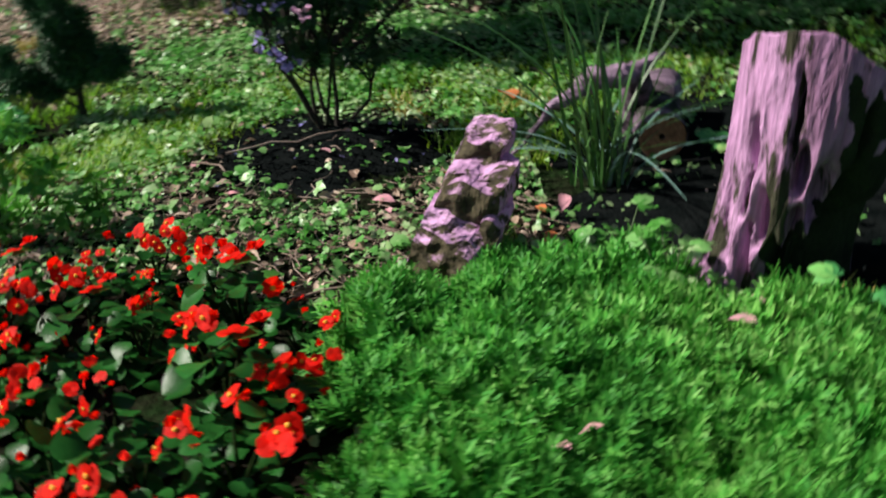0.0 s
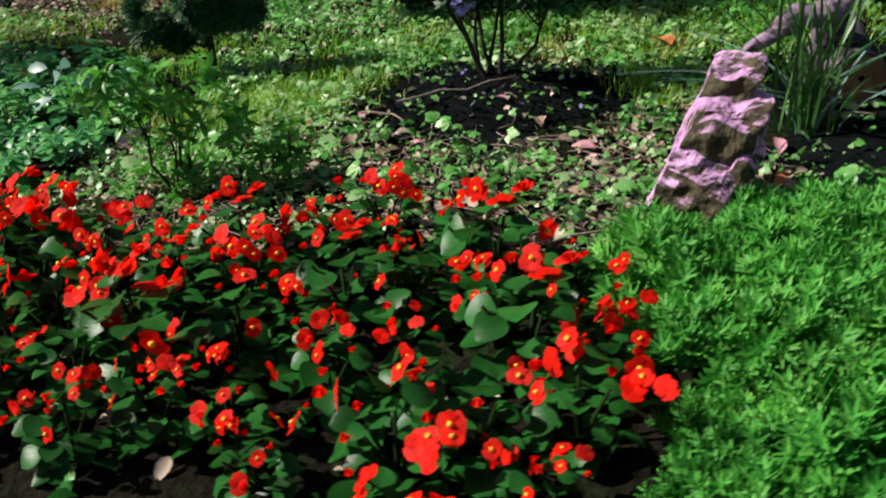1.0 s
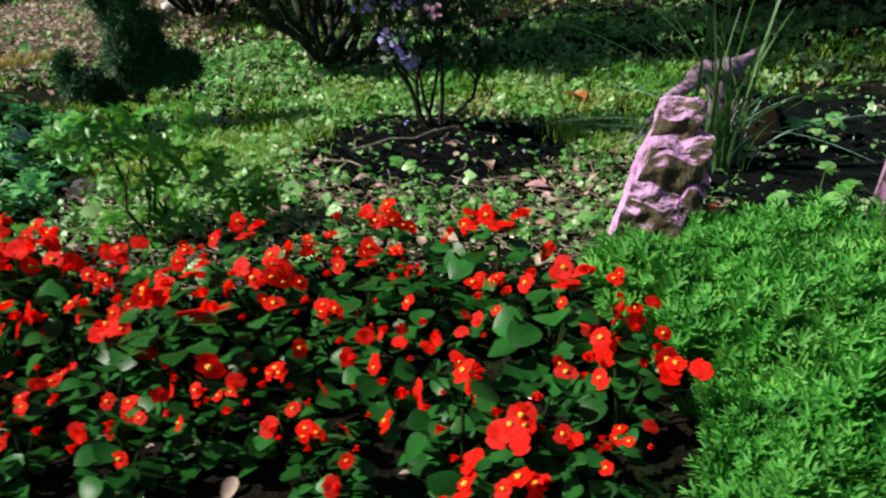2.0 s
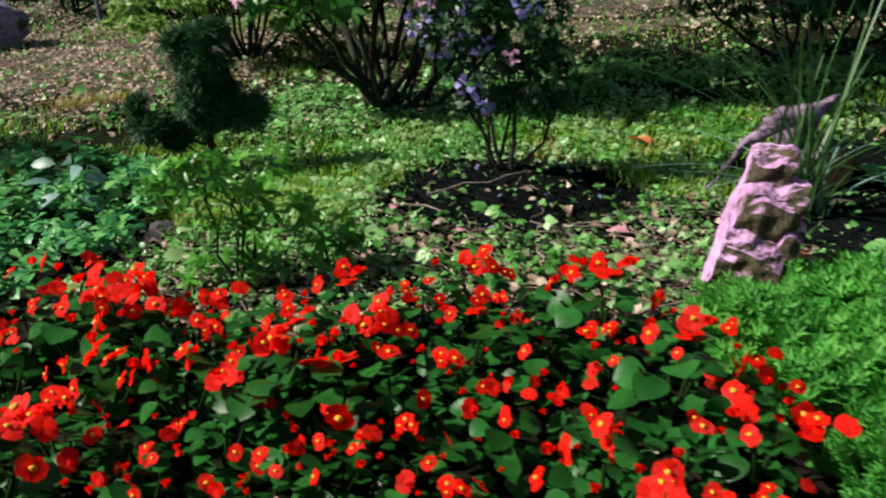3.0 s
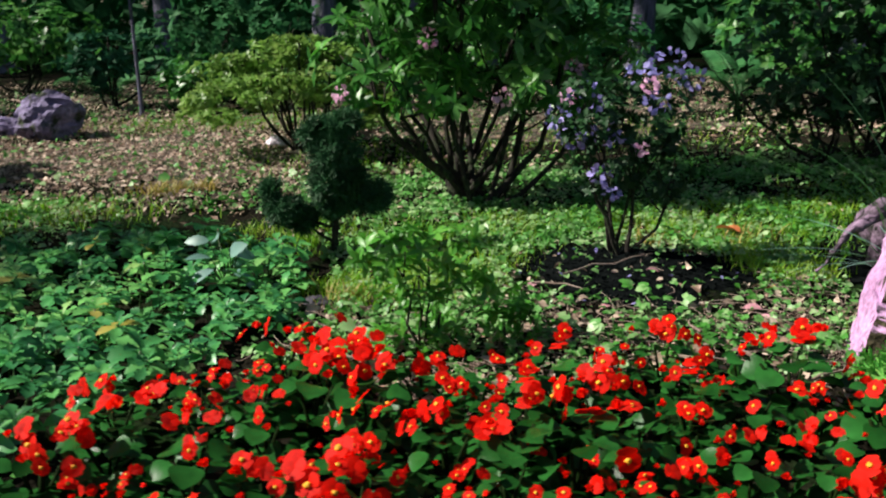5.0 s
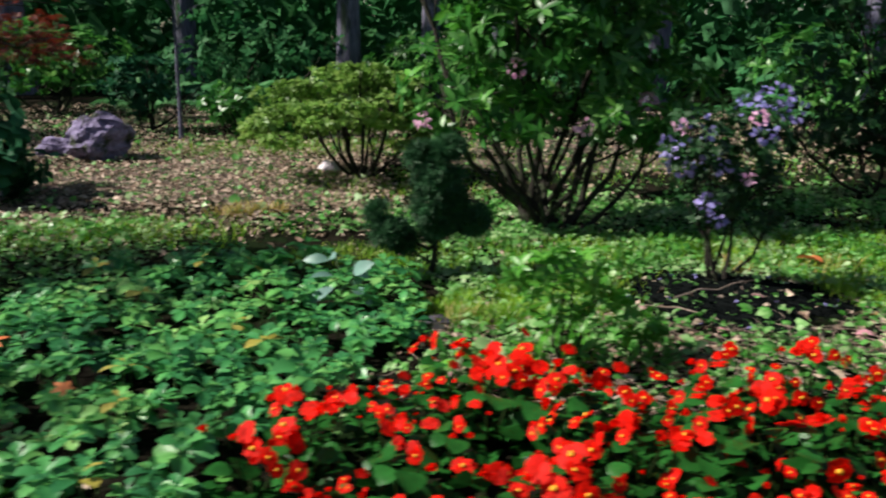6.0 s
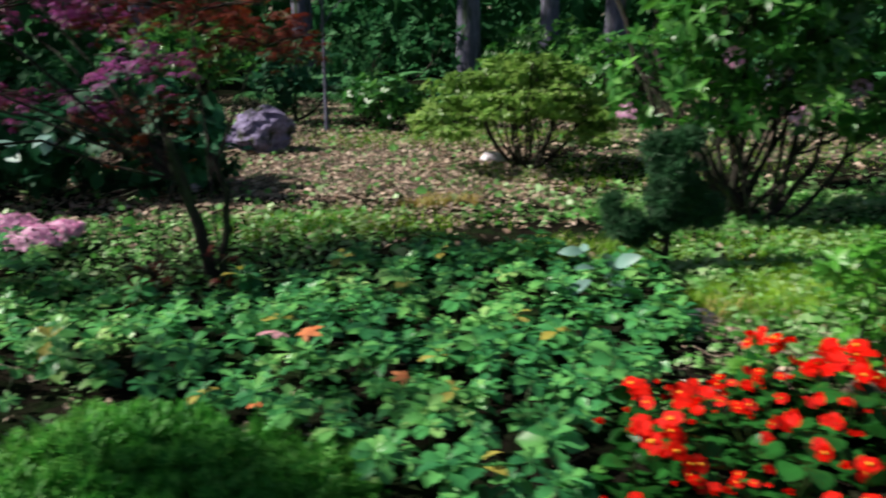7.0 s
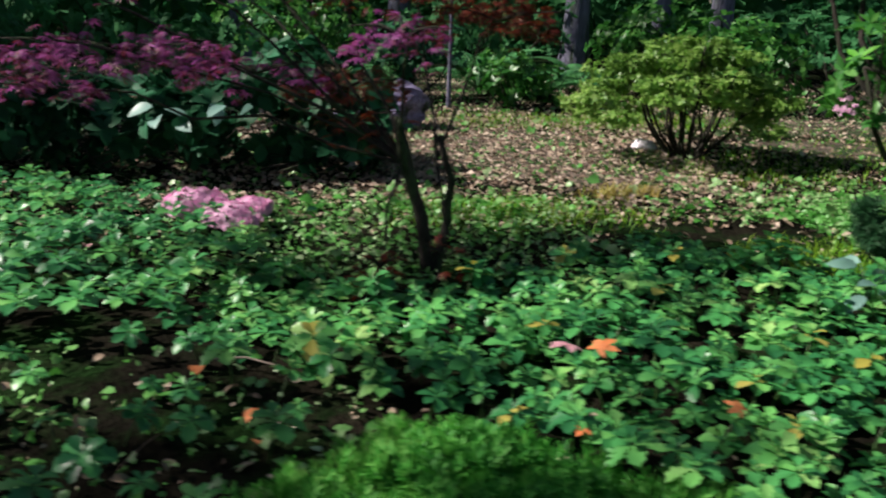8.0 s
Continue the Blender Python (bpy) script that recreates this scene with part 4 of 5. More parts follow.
def make_shrubs():
    broad = leaf(3, 0.34, 1.15, 0.2, 0.25, 0.02)
    small = leaf(2, 0.5, 1.0, 0.2, 0.15, 0.05)
    # Last six blobs are unseen upper crown, added to shade ground at right.
    rhododendron = shrub("rhododendron", "large rhododendron with bare dark stems below a leafy crown", "rhododendron", -0.73, 4.24,
          [(-0.52, 0, 0.78, 0.42, 0.4, 0.26), (0.1, 0.1, 0.92, 0.5, 0.45, 0.30), (0.62, 0, 0.72, 0.36, 0.4, 0.26), (-0.15, -0.1, 1.08, 0.45, 0.4, 0.24), (0.35, -0.22, 0.66, 0.3, 0.25, 0.16), (-0.30, -0.18, 0.66, 0.28, 0.25, 0.14), (0.45, 0.2, 1.1, 0.4, 0.4, 0.25), (-0.25, 0.1, 1.38, 0.55, 0.45, 0.28), (0.35, 0.1, 1.5, 0.6, 0.5, 0.32), (0.05, 0.15, 1.75, 0.5, 0.45, 0.25), (0.7, 0.7, 2.1, 0.6, 0.6, 0.3), (0.6, 0.9, 2.5, 0.7, 0.7, 0.32), (-0.15, 0.95, 1.9, 0.55, 0.5, 0.28), (-0.55, 0.95, 1.85, 0.5, 0.5, 0.25), (0.3, -0.2, 2.0, 0.6, 0.5, 0.3), (0.2, 0.8, 2.4, 0.6, 0.5, 0.3)],
          19, broad, 7, 0.09, 2350, [(RHODO_LEAF, 0.84), (YOUNG_LEAF, 0.12)], 0.02, 0.2, flare=1.3)
    for x, y, z in ((0.30, -0.22, 0.67), (0.52, -0.1, 0.72), (0.08, -0.3, 0.60), (0.62, 0.0, 0.60), (-0.3, -0.3, 0.9), (-0.70, 0.05, 0.60)):
        n = 26
        d = around(n)
        bloom = scatter(leaf(3, 0.8, 1.2, 0.1, 0.25, 0.08), np.array([x, y, z]) + d * 0.035, unit(d + around(n) * 0.6), d, np.full(n, 0.028))
        part("flower_head", bloom, PINK_BLOOM, rhododendron, "pale pink flower cluster", "stuff")
    lilac = shrub("azalea", "slender dark azalea with bluish lilac flowers over dark mulch", "azalea", -0.43, 2.92,
                  [(-0.08, 0, 0.42, 0.16, 0.16, 0.20), (0.1, 0.05, 0.58, 0.2, 0.18, 0.22), (-0.16, -0.02, 0.60, 0.16, 0.16, 0.15), (0.16, 0, 0.36, 0.14, 0.14, 0.16)],
                  7, small, 6, 0.036, 430, [(SHRUB_LEAF, 1.0)], 0.010, 0.05)
    for x, y, z, r in ((-0.30, -0.08, 0.58, 0.05), (-0.20, -0.10, 0.66, 0.06), (-0.24, -0.06, 0.50, 0.04), (-0.12, -0.12, 0.52, 0.05), (0.0, -0.12, 0.74, 0.05), (0.12, -0.10, 0.78, 0.06), (0.24, -0.04, 0.72, 0.05), (-0.14, -0.12, 0.37, 0.035), (-0.08, -0.10, 0.30, 0.03), (0.05, -0.16, 0.64, 0.04)):
        n = 22
        d = around(n)
        cluster = scatter(leaf(3, 0.7, 1.1, 0.15, 0.25, 0.06), np.array([x, y, z]) + d * [r, r, 0.7 * r], unit(d + around(n) * 0.7), d, rng.uniform(0.018, 0.032, n))
        part("flower_head", cluster, BLUE_PETAL, lilac, "bluish lilac flower cluster", "stuff")
    for x, y, z in ((-0.28, -0.10, 0.66), (0.03, -0.14, 0.70), (0.0, -0.15, 0.47)):
        n = 12
        d = around(n)
        part("flower_head", scatter(leaf(3, 0.8, 1.2, 0.1, 0.25, 0.08), np.array([x, y, z]) + d * 0.018, unit(d + around(n) * 0.6), d, np.full(n, 0.024)), PINK_BLOOM, lilac, "pale pink flower cluster", "stuff")
    tiers = []
    for k in range(34):
        a, r = k * 2.4, math.sqrt((k + 0.5) / 34)
        x, y = 0.76 * r * math.cos(a) - 0.06, 0.46 * r * math.sin(a)
        tiers.append((x, y, 0.76 - 0.44 * r ** 2.0 - 0.05 * x + rng.uniform(-0.09, 0.07), rng.uniform(0.14, 0.26), rng.uniform(0.14, 0.24), rng.uniform(0.035, 0.07)))
    shrub("azalea", "spreading azalea with small yellow-green leaves and short stems", "azalea", -1.58, 6.0,
          tiers,
          16, small, 6, 0.042, 2700, [(AZALEA_LEAF, 1.0)], 0.013, 0.07, flare=0.7)
    shrub("young_shrub", "young shrub with a thin stem and fresh green leaves", "shrub", -1.37, 2.20,
          [(-0.09, 0, 0.37, 0.13, 0.1, 0.06), (0.09, 0.03, 0.34, 0.13, 0.1, 0.07), (-0.02, 0.0, 0.27, 0.15, 0.1, 0.06), (0.06, 0.02, 0.14, 0.14, 0.1, 0.07), (-0.06, 0, 0.06, 0.13, 0.1, 0.04), (0.16, 0.04, 0.22, 0.08, 0.08, 0.06)],
          4, leaf(3, 0.30, 1.05, 0.2, 0.3, 0.03), 6, 0.050, 128, [(YOUNG_LEAF, 1.0)], 0.006, 0.015)
    shrub("young_shrub", "low young shrub with fresh green leaves", "shrub", -1.08, 2.2,
          [(0, 0, 0.10, 0.10, 0.08, 0.06), (0.05, 0.05, 0.16, 0.06, 0.06, 0.05)], 3, leaf(3, 0.36, 1.1, 0.2, 0.3, 0.03), 6, 0.045, 34, [(YOUNG_LEAF, 1.0)], 0.004, 0.01)
    hydrangea = shrub("hydrangea", "broad dark hydrangea with large bluish green leaves", "hydrangea", -4.75, 5.3,
          [(-0.6, 0, 0.30, 0.55, 0.45, 0.28), (0.25, 0.1, 0.32, 0.6, 0.5, 0.30), (0.75, 0.1, 0.24, 0.4, 0.4, 0.22), (-1.2, 0, 0.34, 0.5, 0.5, 0.32), (-0.1, -0.2, 0.38, 0.4, 0.3, 0.15), (0.85, -0.1, 0.42, 0.28, 0.3, 0.26), (0.5, 0.2, 0.55, 0.4, 0.4, 0.22)],
          10, leaf(4, 0.62, 0.95, 0.2, 0.3, 0.03), 5, 0.11, 560, [(HYDRANGEA_LEAF, 1.0)], 0.010, 0.3)
    hydrangea_extra(hydrangea)


make_shrubs()


def make_conifer():
    """A dwarf conifer of dense dark tufts on a short trunk."""
    tree = thing("dwarf_conifer", -1.57, 3.35, 0.0, "dense dark green dwarf conifer with lumpy tufts", "conifer")
    lumps = [(-0.02, 0, 0.54, 0.09, 0.09, 0.06), (0.03, 0, 0.44, 0.115, 0.10, 0.08), (0.0, 0, 0.33, 0.095, 0.09, 0.08), (-0.19, -0.02, 0.23, 0.085, 0.08, 0.065), (0.185, 0, 0.26, 0.085, 0.08, 0.07), (-0.12, 0.03, 0.17, 0.07, 0.07, 0.05), (0.03, 0.02, 0.23, 0.085, 0.085, 0.07), (-0.23, 0, 0.30, 0.04, 0.04, 0.04), (0.08, 0, 0.58, 0.055, 0.055, 0.035), (0.10, -0.03, 0.36, 0.05, 0.05, 0.05)]
    part("trunk", tube(bent((0, 0, -0.02), (0.02, 0, 0.45), (0.02, 0, 0), 6), np.linspace(0.018, 0.006, 6), 8), BARK, tree)
    for x, y, z, rx, ry, rz in lumps[3:7]:
        part("branch", tube(bent((0, 0, max(0.04, z - 0.10)), (x, y, z), (0, 0, -0.01), 4), np.linspace(0.008, 0.003, 4), 6), BARK, tree)
    needle = leaf(1, 0.12, 1, 0.2, 0.05, 0.06)
    for b in lumps:
        p, o = crown_points(330, [b], 0.2)
        part("tuft", whorls(p, o, 9, needle, 0.042, 1.3), CONIFER_NEEDLE, tree)


make_conifer()


def make_maple():
    """A small laceleaf maple whose flat layers of red leaves spread over its leaning stems."""
    tree = thing("japanese_maple", -3.57, 3.38, 0.0, "small Japanese maple with spreading layers of red purple leaves", "maple")
    # Layers at 1.34 m and higher are unseen, added to shade the ground below.
    layers = [(-1.02, -0.10, 0.87, 0.46, 0.24, 0.03), (-1.52, 0.0, 0.75, 0.40, 0.22, 0.025), (-0.62, 0.25, 0.78, 0.30, 0.22, 0.025), (-0.05, -0.28, 0.95, 0.20, 0.16, 0.025), (0.32, 0.30, 1.00, 0.32, 0.26, 0.03), (-0.28, 0.35, 0.72, 0.26, 0.22, 0.03), (0.0, 0.40, 1.14, 0.5, 0.35, 0.045), (-0.8, 0.45, 1.16, 0.55, 0.35, 0.045), (-0.12, -0.24, 0.16, 0.13, 0.09, 0.025), (0.12, -0.16, 0.17, 0.12, 0.08, 0.025), (-1.3, 0.3, 1.40, 0.6, 0.4, 0.05), (-0.5, 0.25, 1.46, 0.6, 0.4, 0.05), (-1.8, 0.0, 1.34, 0.55, 0.35, 0.05), (-1.0, 0.7, 1.5, 0.6, 0.4, 0.05), (-0.22, 0.15, 0.62, 0.22, 0.18, 0.03)]
    part("trunk", tube(bent((0.06, 0, -0.03), (-0.08, 0, 0.62), (0.03, 0, 0), 8), np.linspace(0.030, 0.020, 8), 10), BARK, tree)
    part("trunk", tube(bent((0.08, 0.02, -0.03), (0.1, 0.05, 0.55), (0.04, 0, 0), 8), np.linspace(0.020, 0.013, 8), 9), BARK, tree)
    for i, b in enumerate(layers):
        start = (-0.05, 0, 0.45) if b[0] < 0 else (0.08, 0.04, 0.45)
        part("branch", tube(bent(start, np.array(b[:3]) - [0, 0, 0.04], (0, 0, 0.06), 7), np.linspace(0.008, 0.003, 7), 7), BARK, tree)
        for a in np.arange(8) * TAU / 8:
            part("twig", tube(bent(np.array(b[:3]) - [0, 0, 0.04], np.array(b[:3]) + np.array([math.cos(a) * b[3], math.sin(a) * b[4], 0]) * 0.9, (0, 0, 0.02), 4), np.linspace(0.005, 0.0015, 4), 4), BARK, tree)
    lobe = leaf(2, 0.17, 1.0, 0.1, 0.35, 0.02)
    palm = scatter(lobe, [(0, 0, 0)] * 7, [(math.sin(a), math.cos(a), 0) for a in np.radians([-110, -70, -35, 0, 35, 70, 110])], [(0, 0, 1)] * 7, [0.55, 0.8, 0.95, 1.0, 0.95, 0.8, 0.55])
    for b in layers:
        n = int(560 * b[3] * b[4] / 0.18)
        a, r = rng.uniform(0, TAU, n), np.sqrt(rng.uniform(0, 1, n))
        p = np.array(b[:3]) + np.stack([np.cos(a) * r * b[3], np.sin(a) * r * b[4], rng.normal(size=n) * b[5] - 0.08 * r ** 2], 1)
        ok = np.array([noise.noise(Vector(q) * 6) for q in p]) > -0.15
        p, m = p[ok], int(ok.sum())
        part("foliage", scatter(palm, p, unit(flat(m) - [0, 0, 0.25]), up_tilted(m, 0.35), rng.uniform(0.026, 0.052, m)), MAPLE_ORANGE if b[0] > -0.5 and (b[1] > -0.2 or b[2] < 0.3) else MAPLE_RED, tree)


make_maple()


def make_bloom_plant():
    """A low plant with broad domed heads of many small pink flowers."""
    plant = thing("flowering_plant", -4.36, 3.92, 0.0, "low plant with broad domed heads of pale pink flowers", "flower")
    for i, (x, y, z, r) in enumerate(((0.02, -0.12, 0.14, 0.125), (-0.17, 0.05, 0.15, 0.14), (0.07, 0.10, 0.13, 0.08), (-0.27, 0.2, 0.12, 0.07))):
        part("stem", tube(bent((x * 0.4, y * 0.4, -0.02), (x, y, z - 0.02), (0, 0, 0.02), 4), 0.004, 5), GREEN_STEM, plant)
        n = 110
        d = around(n * 2)
        d = d[d[:, 2] > -0.1][:n]
        n = len(d)
        p = np.array([x, y, z - 0.03]) + d * [r, r, r * 0.45]
        petals = [scatter(leaf(2, 0.85, 1.1, 0.1, 0.2, 0.1), p, unit(np.cross(d, rng.normal(size=(n, 3))) + d * 0.3), d, np.full(n, 0.03)) for k in range(3)]
        part("flower_head", joined(petals), PINK_BLOOM, plant)
    n = 40
    p = rng.normal(size=(n, 3)) * [0.16, 0.14, 0.02] + [-0.08, 0.05, 0.07]
    part("foliage", scatter(leaf(4, 0.55, 1, 0.2, 0.3, 0.03), p, unit(flat(n) + [0, 0, 0.3]), up_tilted(n, 0.3), rng.uniform(0.05, 0.09, n)), HYDRANGEA_LEAF, plant)


make_bloom_plant()


def make_reed(x, y):
    """A clump of tall arching grass."""
    clump = thing("ornamental_grass", x, y, 0.0, "tall clump of arching green ornamental grass", "grass")
    kinds = [mesh_of("grass_blade", *blade(13, 0.010 + 0.003 * i, 0.14 + 0.26 * i), PALE_BLUE_LEAF if i == 4 else REED_LEAF) for i in range(5)]
    for k in range(56):
        bend = min(4, int(abs(rng.normal()) * 2.9))
        a = rng.uniform(0, 360)
        ob = part("blade", kinds[bend], None, clump)
        ob.matrix_basis = pose(rng.normal() * 0.035, rng.normal() * 0.035, -0.01, rng.uniform(-12, 3), rng.uniform(-6, 6), a) @ Matrix.Scale(rng.uniform(0.45, 0.98) * (1, 1, 0.9, 0.7, 0.55)[bend], 4)


make_reed(0.52, 2.42)


def make_broad_plant(x, y, n, size, label, mat, seed, lobed=True, tall=1.0):
    plant = thing("broad_leaved_plant", x, y, float(height(x, y)), label, "plant")
    lobe = leaf(4, 0.62, 0.95, 0.12, 0.3, 0.06, 0.06)
    angles = np.radians([-100, -48, 0, 48, 100])
    palm = scatter(lobe, [(0, 0, 0.004 * i) for i in range(5)], [(math.sin(t), math.cos(t), 0.02) for t in angles], [(0, 0, 1)] * 5, [0.55, 0.80, 1.0, 0.80, 0.55])
    me = mesh_of("broad_leaf", *(palm if lobed else leaf(6, 0.42, 0.95, 0.22, 0.35, 0.03, 0.05)), mat)
    for k in range(n):
        a = k * 2.4 + seed
        out = np.array([math.cos(a), math.sin(a), 0])
        tip = out * rng.uniform(0.02, 0.09) + [0, 0, rng.uniform(0.05, 0.13) * tall]
        part("leaf_stalk", tube([(0, 0, -0.01), tip * [0.5, 0.5, 0.6], tip], 0.002, 4), GREEN_STEM, plant)
        ob = part("leaf", me, None, plant)
        ob.matrix_basis = turned(tip, out + rng.normal(size=3) * 0.3 + [0, 0, 0.1], rng.normal(size=3) * 0.3 + [0, -0.3, 1], size * rng.uniform(0.8, 1.25))


make_broad_plant(0.46, 1.80, 15, 0.045, "small plant with pale green lobed leaves beside a stump", IVY_LEAF, 0.4, tall=1.65)
make_broad_plant(0.57, 1.69, 13, 0.045, "small plant with pale green lobed leaves at a stump", IVY_LEAF, 1.4, tall=1.65)
make_broad_plant(0.95, 1.56, 5, 0.05, "small dark-leaved plant at the foot of a stump", PACHY_LEAF, 2.4)
make_broad_plant(0.98, 2.55, 7, 0.05, "small green plant beside a log", PACHY_LEAF, 2.0)
make_broad_plant(-0.78, 2.10, 7, 0.038, "small plant with round pale green leaves on leaf litter", IVY_LEAF, 0.9)
make_broad_plant(-0.55, 2.33, 8, 0.036, "small plant with round green leaves at the mulch", IVY_LEAF, 3.0)
make_broad_plant(-1.98, 2.92, 12, 0.092, "plant with long pale bluish green leaves at the bed's edge", PALE_BLUE_LEAF, 0.7, False, 1.7)
make_broad_plant(-1.72, 2.12, 7, 0.04, "small plant with green leaves beside begonias", YOUNG_LEAF, 1.8)


# ---- fallen leaves and petals seen singly ----
def make_fallen():
    lobe = leaf(4, 0.42, 0.9, 0.15, 0.3, 0.05, 0.12)
    star = scatter(lobe, [(0, 0, 0)] * 5, [(math.sin(t), math.cos(t), 0.1) for t in np.radians([-115, -55, 0, 55, 115])], [(0, 0, 1)] * 5, [0.5, 0.72, 0.85, 0.72, 0.5])
    pink_star, orange_star = mesh_of("fallen_maple_leaf", *star, PINK_PETAL), mesh_of("fallen_maple_leaf_orange", *star, ORANGE_LEAF)
    curled = mesh_of("fallen_leaf", *leaf(5, 0.5, 0.95, 0.45, 0.3, 0.03), PINK_PETAL)
    orange = mesh_of("fallen_leaf_orange", *leaf(5, 0.6, 0.95, 0.4, 0.35, 0.03), ORANGE_LEAF)
    tan = mesh_of("fallen_leaf_tan", *leaf(5, 0.5, 0.95, 0.5, 0.3, 0.03), LITTER)
    for x, y, lift, size, a, me, label in (
            (-0.88, 2.65, 0.02, 0.075, -30, curled, "pale pink curled leaf on dark mulch"), (-0.14, 2.32, 0.02, 0.07, 80, curled, "pale pink petal on leaf litter"),
            (-0.15, 2.26, 0.015, 0.04, 20, curled, "small pale pink petal on leaf litter"), (-1.69, 2.28, 0.02, 0.075, 150, curled, "pink fallen petal on bare soil"),
            (-0.38, 2.64, 0.03, 0.05, 60, curled, "pale pink petal on dark mulch"), (-0.70, 2.42, 0.02, 0.05, -70, curled, "pale pink petal at the mulch"),
            (0.322, 1.139, 0.118, 0.040, 90, curled, "pink fallen petal on feathery ground cover"), (0.258, 1.084, 0.118, 0.045, 40, curled, "pink fallen petal on feathery ground cover"),
            (0.69, 1.443, 0.115, 0.06, 70, curled, "pink fallen petal beside the stump"), (0.73, 1.535, 0.10, 0.045, 20, curled, "small pink fallen petal beside the stump"), (0.28, 3.19, 0.05, 0.13, 20, orange, "large brown fallen leaf on grass"),
            (-3.16, 2.41, 0.155, 0.08, 120, pink_star, "pink fallen leaf on ground cover"), (-3.08, 2.40, 0.150, 0.075, -60, orange_star, "orange fallen leaf on ground cover"),
            (-3.19, 2.06, 0.10, 0.05, 80, orange_star, "orange fallen leaf on feathery ground cover"), (-4.17, 2.397, 0.05, 0.065, 10, orange, "pale orange fallen leaf on soil"),
            (-2.80, 2.105, 0.13, 0.05, 50, orange_star, "brown orange leaf in ground cover"), (-0.55, 2.06, 0.02, 0.06, 0, tan, "tan fallen leaf on litter"), (-0.2, 2.02, 0.02, 0.07, 50, tan, "tan fallen leaf on litter"),
            (0.02, 2.5, 0.02, 0.04, 10, orange, "small orange petal on litter"), (0.338, 2.087, 0.02, 0.05, 130, orange, "small orange leaf on dark soil"), (0.318, 2.217, 0.02, 0.05, 30, orange, "small orange leaf on dark soil"), (0.387, 2.305, 0.03, 0.075, 170, curled, "pink curled leaf on dark soil"),
            (-3.98, 2.256, 0.03, 0.065, 160, orange, "reddish fallen leaf on soil"), (-3.95, 2.08, 0.03, 0.065, 10, orange, "reddish fallen leaf on soil"), (-4.75, 3.25, 0.14, 0.06, 20, curled, "pale pink petal on ground cover"), (-1.75, 4.4, 0.02, 0.09, 20, tan, "pinkish fallen leaf on soil")):
        ob = new("fallen_leaf", me)
        ob.matrix_world = pose(x, y, float(height(x, y)) + lift, rng.uniform(-10, 25), rng.uniform(-15, 15), a) @ Matrix.Scale(size, 4)
        tagged(ob, label, "fallen leaf")
    for x, y, a, l in ((-0.55, 2.72, 15, 0.42), (-0.80, 2.60, -40, 0.2), (-0.2, 1.78, 5, 0.28), (-4.05, 2.50, -20, 0.22), (0.15, 2.1, 60, 0.16), (-0.45, 2.2, 70, 0.12)):
        z = float(height(x, y)) + 0.035
        pts = bent((-l / 2, 0, 0), (l / 2, 0, 0.01), (0, 0.03, 0.0), 6)
        ob = new("fallen_twig", mesh_of("fallen_twig", *tube(pts, np.linspace(0.005, 0.002, 6), 6), TWIG))
        ob.matrix_world = pose(x, y, z, 0, 0, a)
        tagged(ob, "thin pale dry twig lying on the ground", "twig")


make_fallen()


def make_fallen_petals():
    me = mesh_of("fallen_petal", *leaf(4, 0.6, 0.95, 0.35, 0.3, 0.03), BLUE_PETAL)
    for k in range(15):
        a, r = rng.uniform(0, TAU), math.sqrt(rng.uniform(0.02, 1.0))
        x, y = -0.45 + 0.48 * r * math.cos(a), 2.74 + 0.33 * r * math.sin(a)
        ob = new("fallen_petal", me)
        ob.matrix_world = pose(x, y, float(height(x, y)) + 0.03, rng.uniform(-25, 25), rng.uniform(-25, 25), rng.uniform(0, 360)) @ Matrix.Scale(rng.uniform(0.014, 0.026), 4)
        tagged(ob, "small bluish lilac petal fallen on dark mulch", "petal", "petals on the mulch")


make_fallen_petals()


# ---- ferns and the wood behind ----
def make_fern(x, y, n, size):
    fern = thing("fern", x, y, float(height(x, y)), "green fern with arching feathery fronds", "fern", "ferns at the back")
    t = np.linspace(0, 1, 9)
    arc = np.stack([0 * t, 0.75 * t ** 1.3, 0.9 * t - 0.55 * t ** 2.4], 1)
    shapes = [tube(arc, np.linspace(0.010, 0.003, 9), 5)]
    tt = np.repeat(np.linspace(0.12, 0.99, 28), 2)
    side = np.tile([1, -1], 28)
    at = np.stack([np.interp(tt, t, arc[:, i]) for i in range(3)], 1)
    shapes.append(scatter(leaf(2, 0.2, 0.8, 0.1, 0.2, 0.02), at, np.stack([side, 0.35 + 0 * tt, 0 * tt], 1), np.array([[0, -0.3, 1.0]] * 56), 0.17 * np.sin(math.pi * np.clip(tt, 0.05, 0.97)) ** 0.7 + 0.02))
    me = mesh_of("frond", *joined(shapes), FERN_LEAF)
    for k in range(n):
        ob = part("frond", me, None, fern)
        ob.matrix_basis = pose(0, 0, -0.02, rng.uniform(-12, 14), rng.uniform(-8, 8), k * 360 / n + rng.uniform(-15, 15)) @ Matrix.Scale(size * rng.uniform(0.8, 1.2), 4)


for fx, fy, fn, fs in ((-2.1, 9.2, 11, 0.85), (-2.7, 9.6, 11, 0.9), (-1.4, 10.0, 10, 0.85), (3.2, 8.2, 9, 0.9), (-3.7, 10.2, 8, 0.9)):
    make_fern(fx, fy, fn, fs)


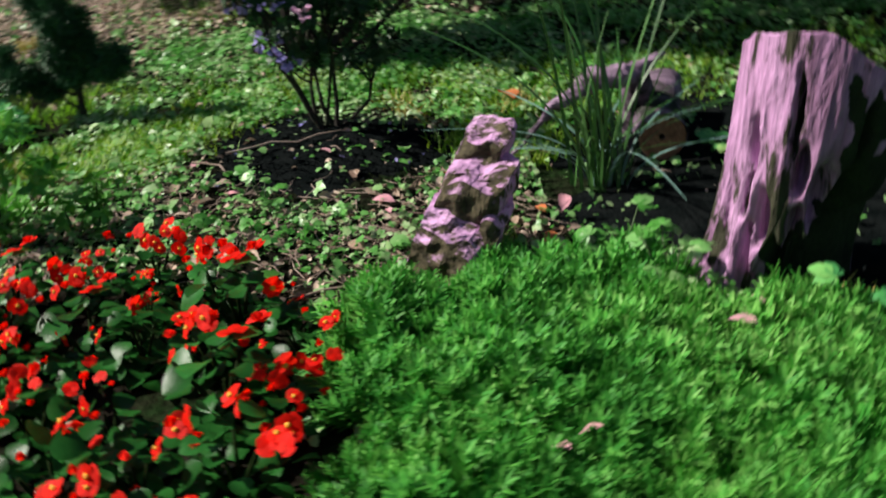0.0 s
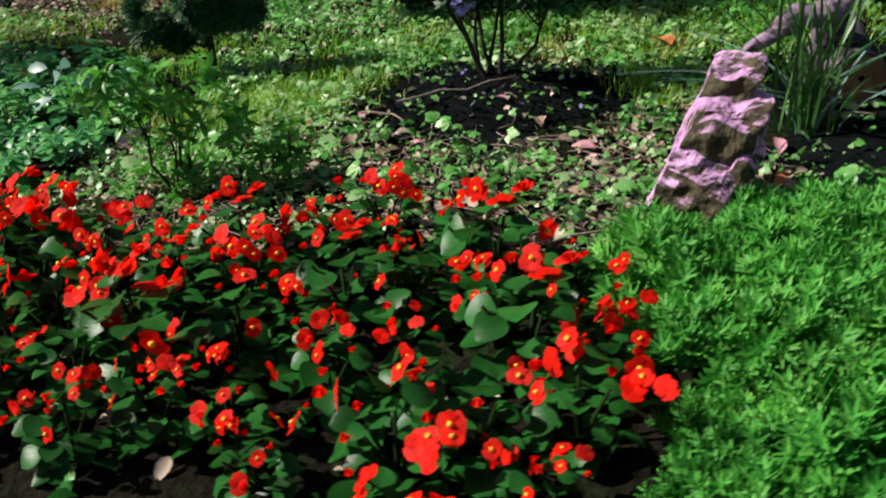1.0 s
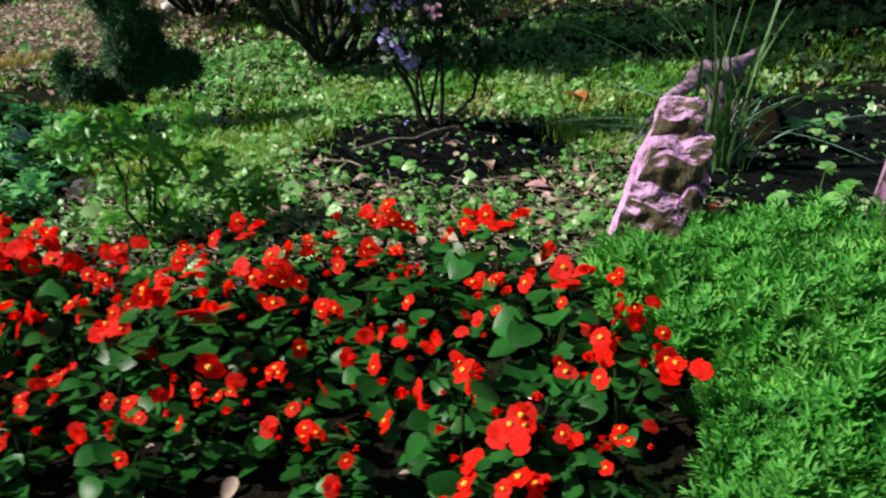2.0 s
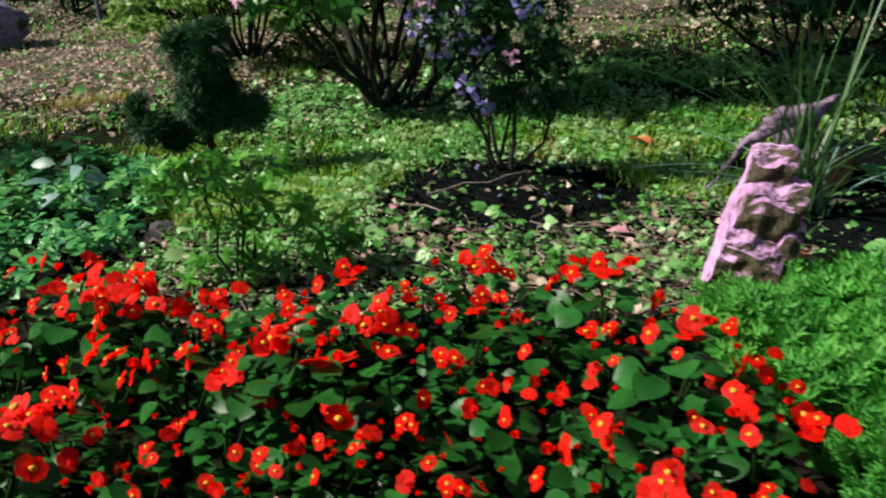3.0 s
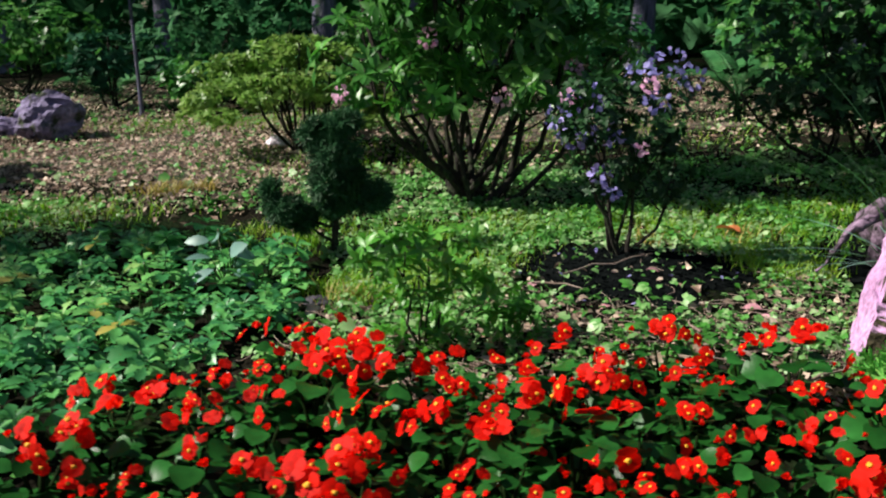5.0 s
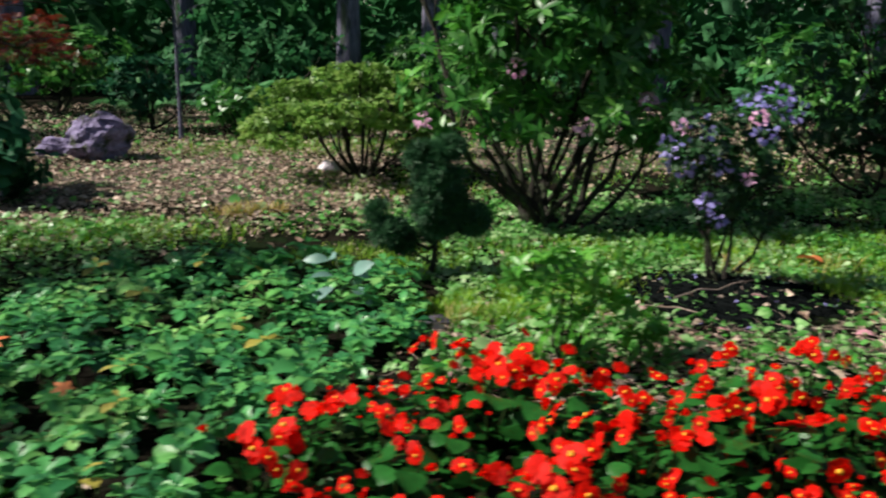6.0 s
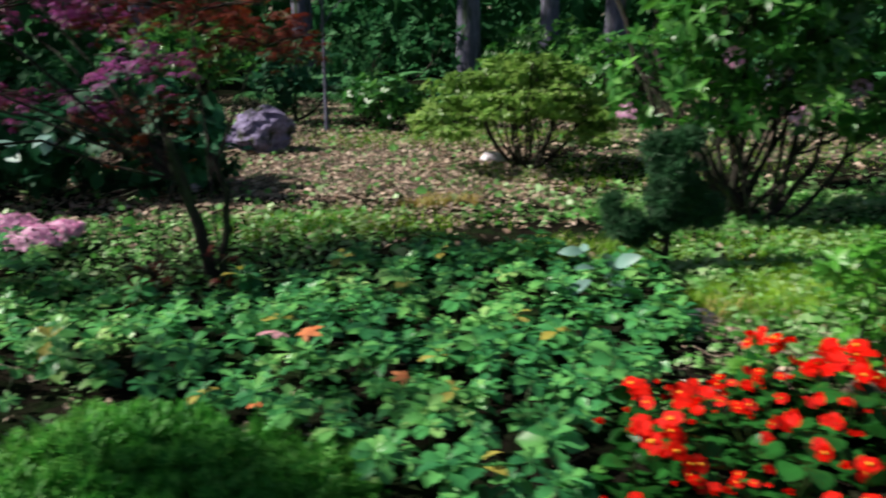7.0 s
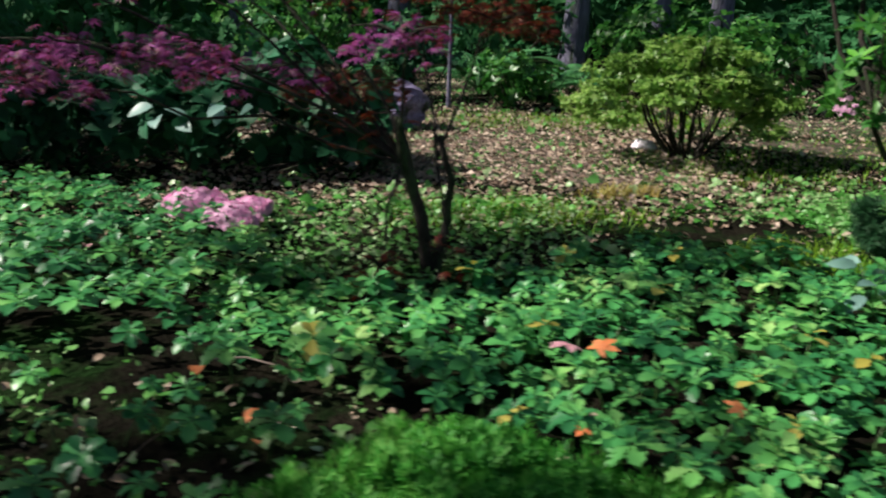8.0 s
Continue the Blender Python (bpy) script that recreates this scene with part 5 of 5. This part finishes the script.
def make_wood():
    rng.bit_generator.state = np.random.default_rng(5).bit_generator.state
    far = leaf(2, 0.5, 1.0, 0.2, 0.2, 0.05)
    for x, y, w, h, size, mat, label in (
            (-2.4, 8.5, 0.45, 0.6, 0.08, RHODO_LEAF, "low dark shrub beneath ferns"), (-3.5, 9.0, 0.5, 0.95, 0.08, HYDRANGEA_LEAF, "grey-green shrub at the clearing's edge"), (-5.6, 8.6, 0.9, 1.0, 0.09, WOOD_LEAF, "dark shrub at the clearing's edge"),
            (-7.2, 7.0, 1.1, 1.3, 0.1, WOOD_LEAF, "large dark shrub at the clearing's edge"), (-0.2, 9.0, 0.9, 1.1, 0.09, RHODO_LEAF, "rounded dark green shrub at the back"), (1.5, 9.6, 1.0, 1.2, 0.09, WOOD_LEAF, "rounded dark green shrub at the back"),
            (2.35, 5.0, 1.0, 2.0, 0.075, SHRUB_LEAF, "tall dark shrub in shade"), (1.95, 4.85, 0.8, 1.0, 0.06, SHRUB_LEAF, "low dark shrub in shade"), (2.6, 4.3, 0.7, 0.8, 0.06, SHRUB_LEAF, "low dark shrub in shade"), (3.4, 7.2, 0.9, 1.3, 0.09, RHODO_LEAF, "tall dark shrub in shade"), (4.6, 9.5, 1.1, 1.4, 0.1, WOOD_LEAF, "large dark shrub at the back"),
            (0.1, 11.5, 1.2, 1.3, 0.1, RHODO_LEAF, "large green shrub before the wood"), (-4.9, 11.0, 1.2, 1.4, 0.1, RHODO_LEAF, "large green shrub before the wood"), (-8.5, 10.0, 1.4, 1.6, 0.11, WOOD_LEAF, "large dark shrub before the wood"), (2.9, 12.0, 1.3, 1.5, 0.1, WOOD_LEAF, "large dark shrub before the wood"), (-2.4, 12.2, 1.2, 1.4, 0.1, WOOD_LEAF, "large dark shrub before the wood"), (6.8, 8.0, 1.3, 1.6, 0.11, WOOD_LEAF, "large dark shrub in shade")):
        blobs = [(rng.normal() * w * 0.4, rng.normal() * w * 0.3, h * rng.uniform(0.35, 0.7), w * 0.55, w * 0.5, h * 0.30) for k in range(6)]
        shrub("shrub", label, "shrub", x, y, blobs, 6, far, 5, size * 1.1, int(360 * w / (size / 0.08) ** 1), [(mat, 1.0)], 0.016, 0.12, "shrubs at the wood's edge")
    # Extra trees and out-of-view crowns are added to shade the back.
    # The last two trees are unseen, added only to shade the left side.
    for x, y, r, tall in ((-1.05, 12.4, 0.19, 9), (0.2, 12.6, 0.16, 9), (-6.2, 14.5, 0.22, 9), (4.2, 13.0, 0.2, 9), (-13.0, 9.5, 0.22, 8), (1.9, 14.5, 0.2, 10), (-3.6, 15.0, 0.2, 10), (-11.0, 15.5, 0.22, 9), (7.5, 12.0, 0.22, 9), (-3.12, 8.5, 0.022, 2.6), (-11.2, 7.9, 0.2, 6.5), (-9.7, 0.4, 0.2, 6.5)):
        tree = thing("tree", x, y, float(height(x, y)), "tall tree with a grey trunk and leafy crown" if r > 0.1 else "thin young tree with a slender grey trunk", "tree", "trees of the wood")
        k = np.linspace(0, 1, 12)
        lean = rng.normal(size=2) * 0.25 * (r > 0.1)
        pts = np.stack([lean[0] * k ** 1.5, lean[1] * k ** 1.5, -0.1 + tall * 0.8 * k], 1)
        rad = r * (1 - 0.65 * k) + r * 0.5 * np.exp(-k * 22)
        part("trunk", tube(pts, rad, 14), TRUNK_BARK, tree)
        blobs = []
        for j in range(6 if r > 0.1 else 3):
            a = j * 2.4 + rng.uniform(0, 1)
            reach = tall * rng.uniform(0.14, 0.25) if r > 0.1 else 0.4
            base = pts[6 + j % 5]
            tip = base + [math.cos(a) * reach, math.sin(a) * reach, tall * rng.uniform(0.08, 0.16)]
            part("limb", tube(bent(base, tip, (0, 0, 0.12), 6), np.linspace(r * 0.32, r * 0.08, 6), 7), TRUNK_BARK, tree)
            blobs.append((*tip, reach * 0.85, reach * 0.85, reach * 0.5))
        p, o = crown_points(520 if r > 0.1 else 90, blobs, 0.3)
        part("crown", whorls(p, o, 6, far, 0.2 if r > 0.1 else 0.09, 0.8), WOOD_LEAF, tree)
    n = 26000
    a, d = rng.uniform(-0.05 * math.pi, 1.05 * math.pi, n), rng.uniform(15.5, 26, n)
    p = np.stack([-1 + d * np.cos(a), 1 + d * np.sin(a), np.abs(rng.normal(size=n)) * 2.3], 1)
    p[:, 2] += height(p[:, 0], p[:, 1])
    v, q = scatter(far, p, unit(around(n) + [0, 0, 0.2]), up_tilted(n, 0.8), rng.uniform(0.3, 0.75, n))
    tagged(new("undergrowth", mesh_of("undergrowth", v, q, WOOD_LEAF)), "dense dark green undergrowth of the wood behind", "undergrowth", kind="stuff")


make_wood()
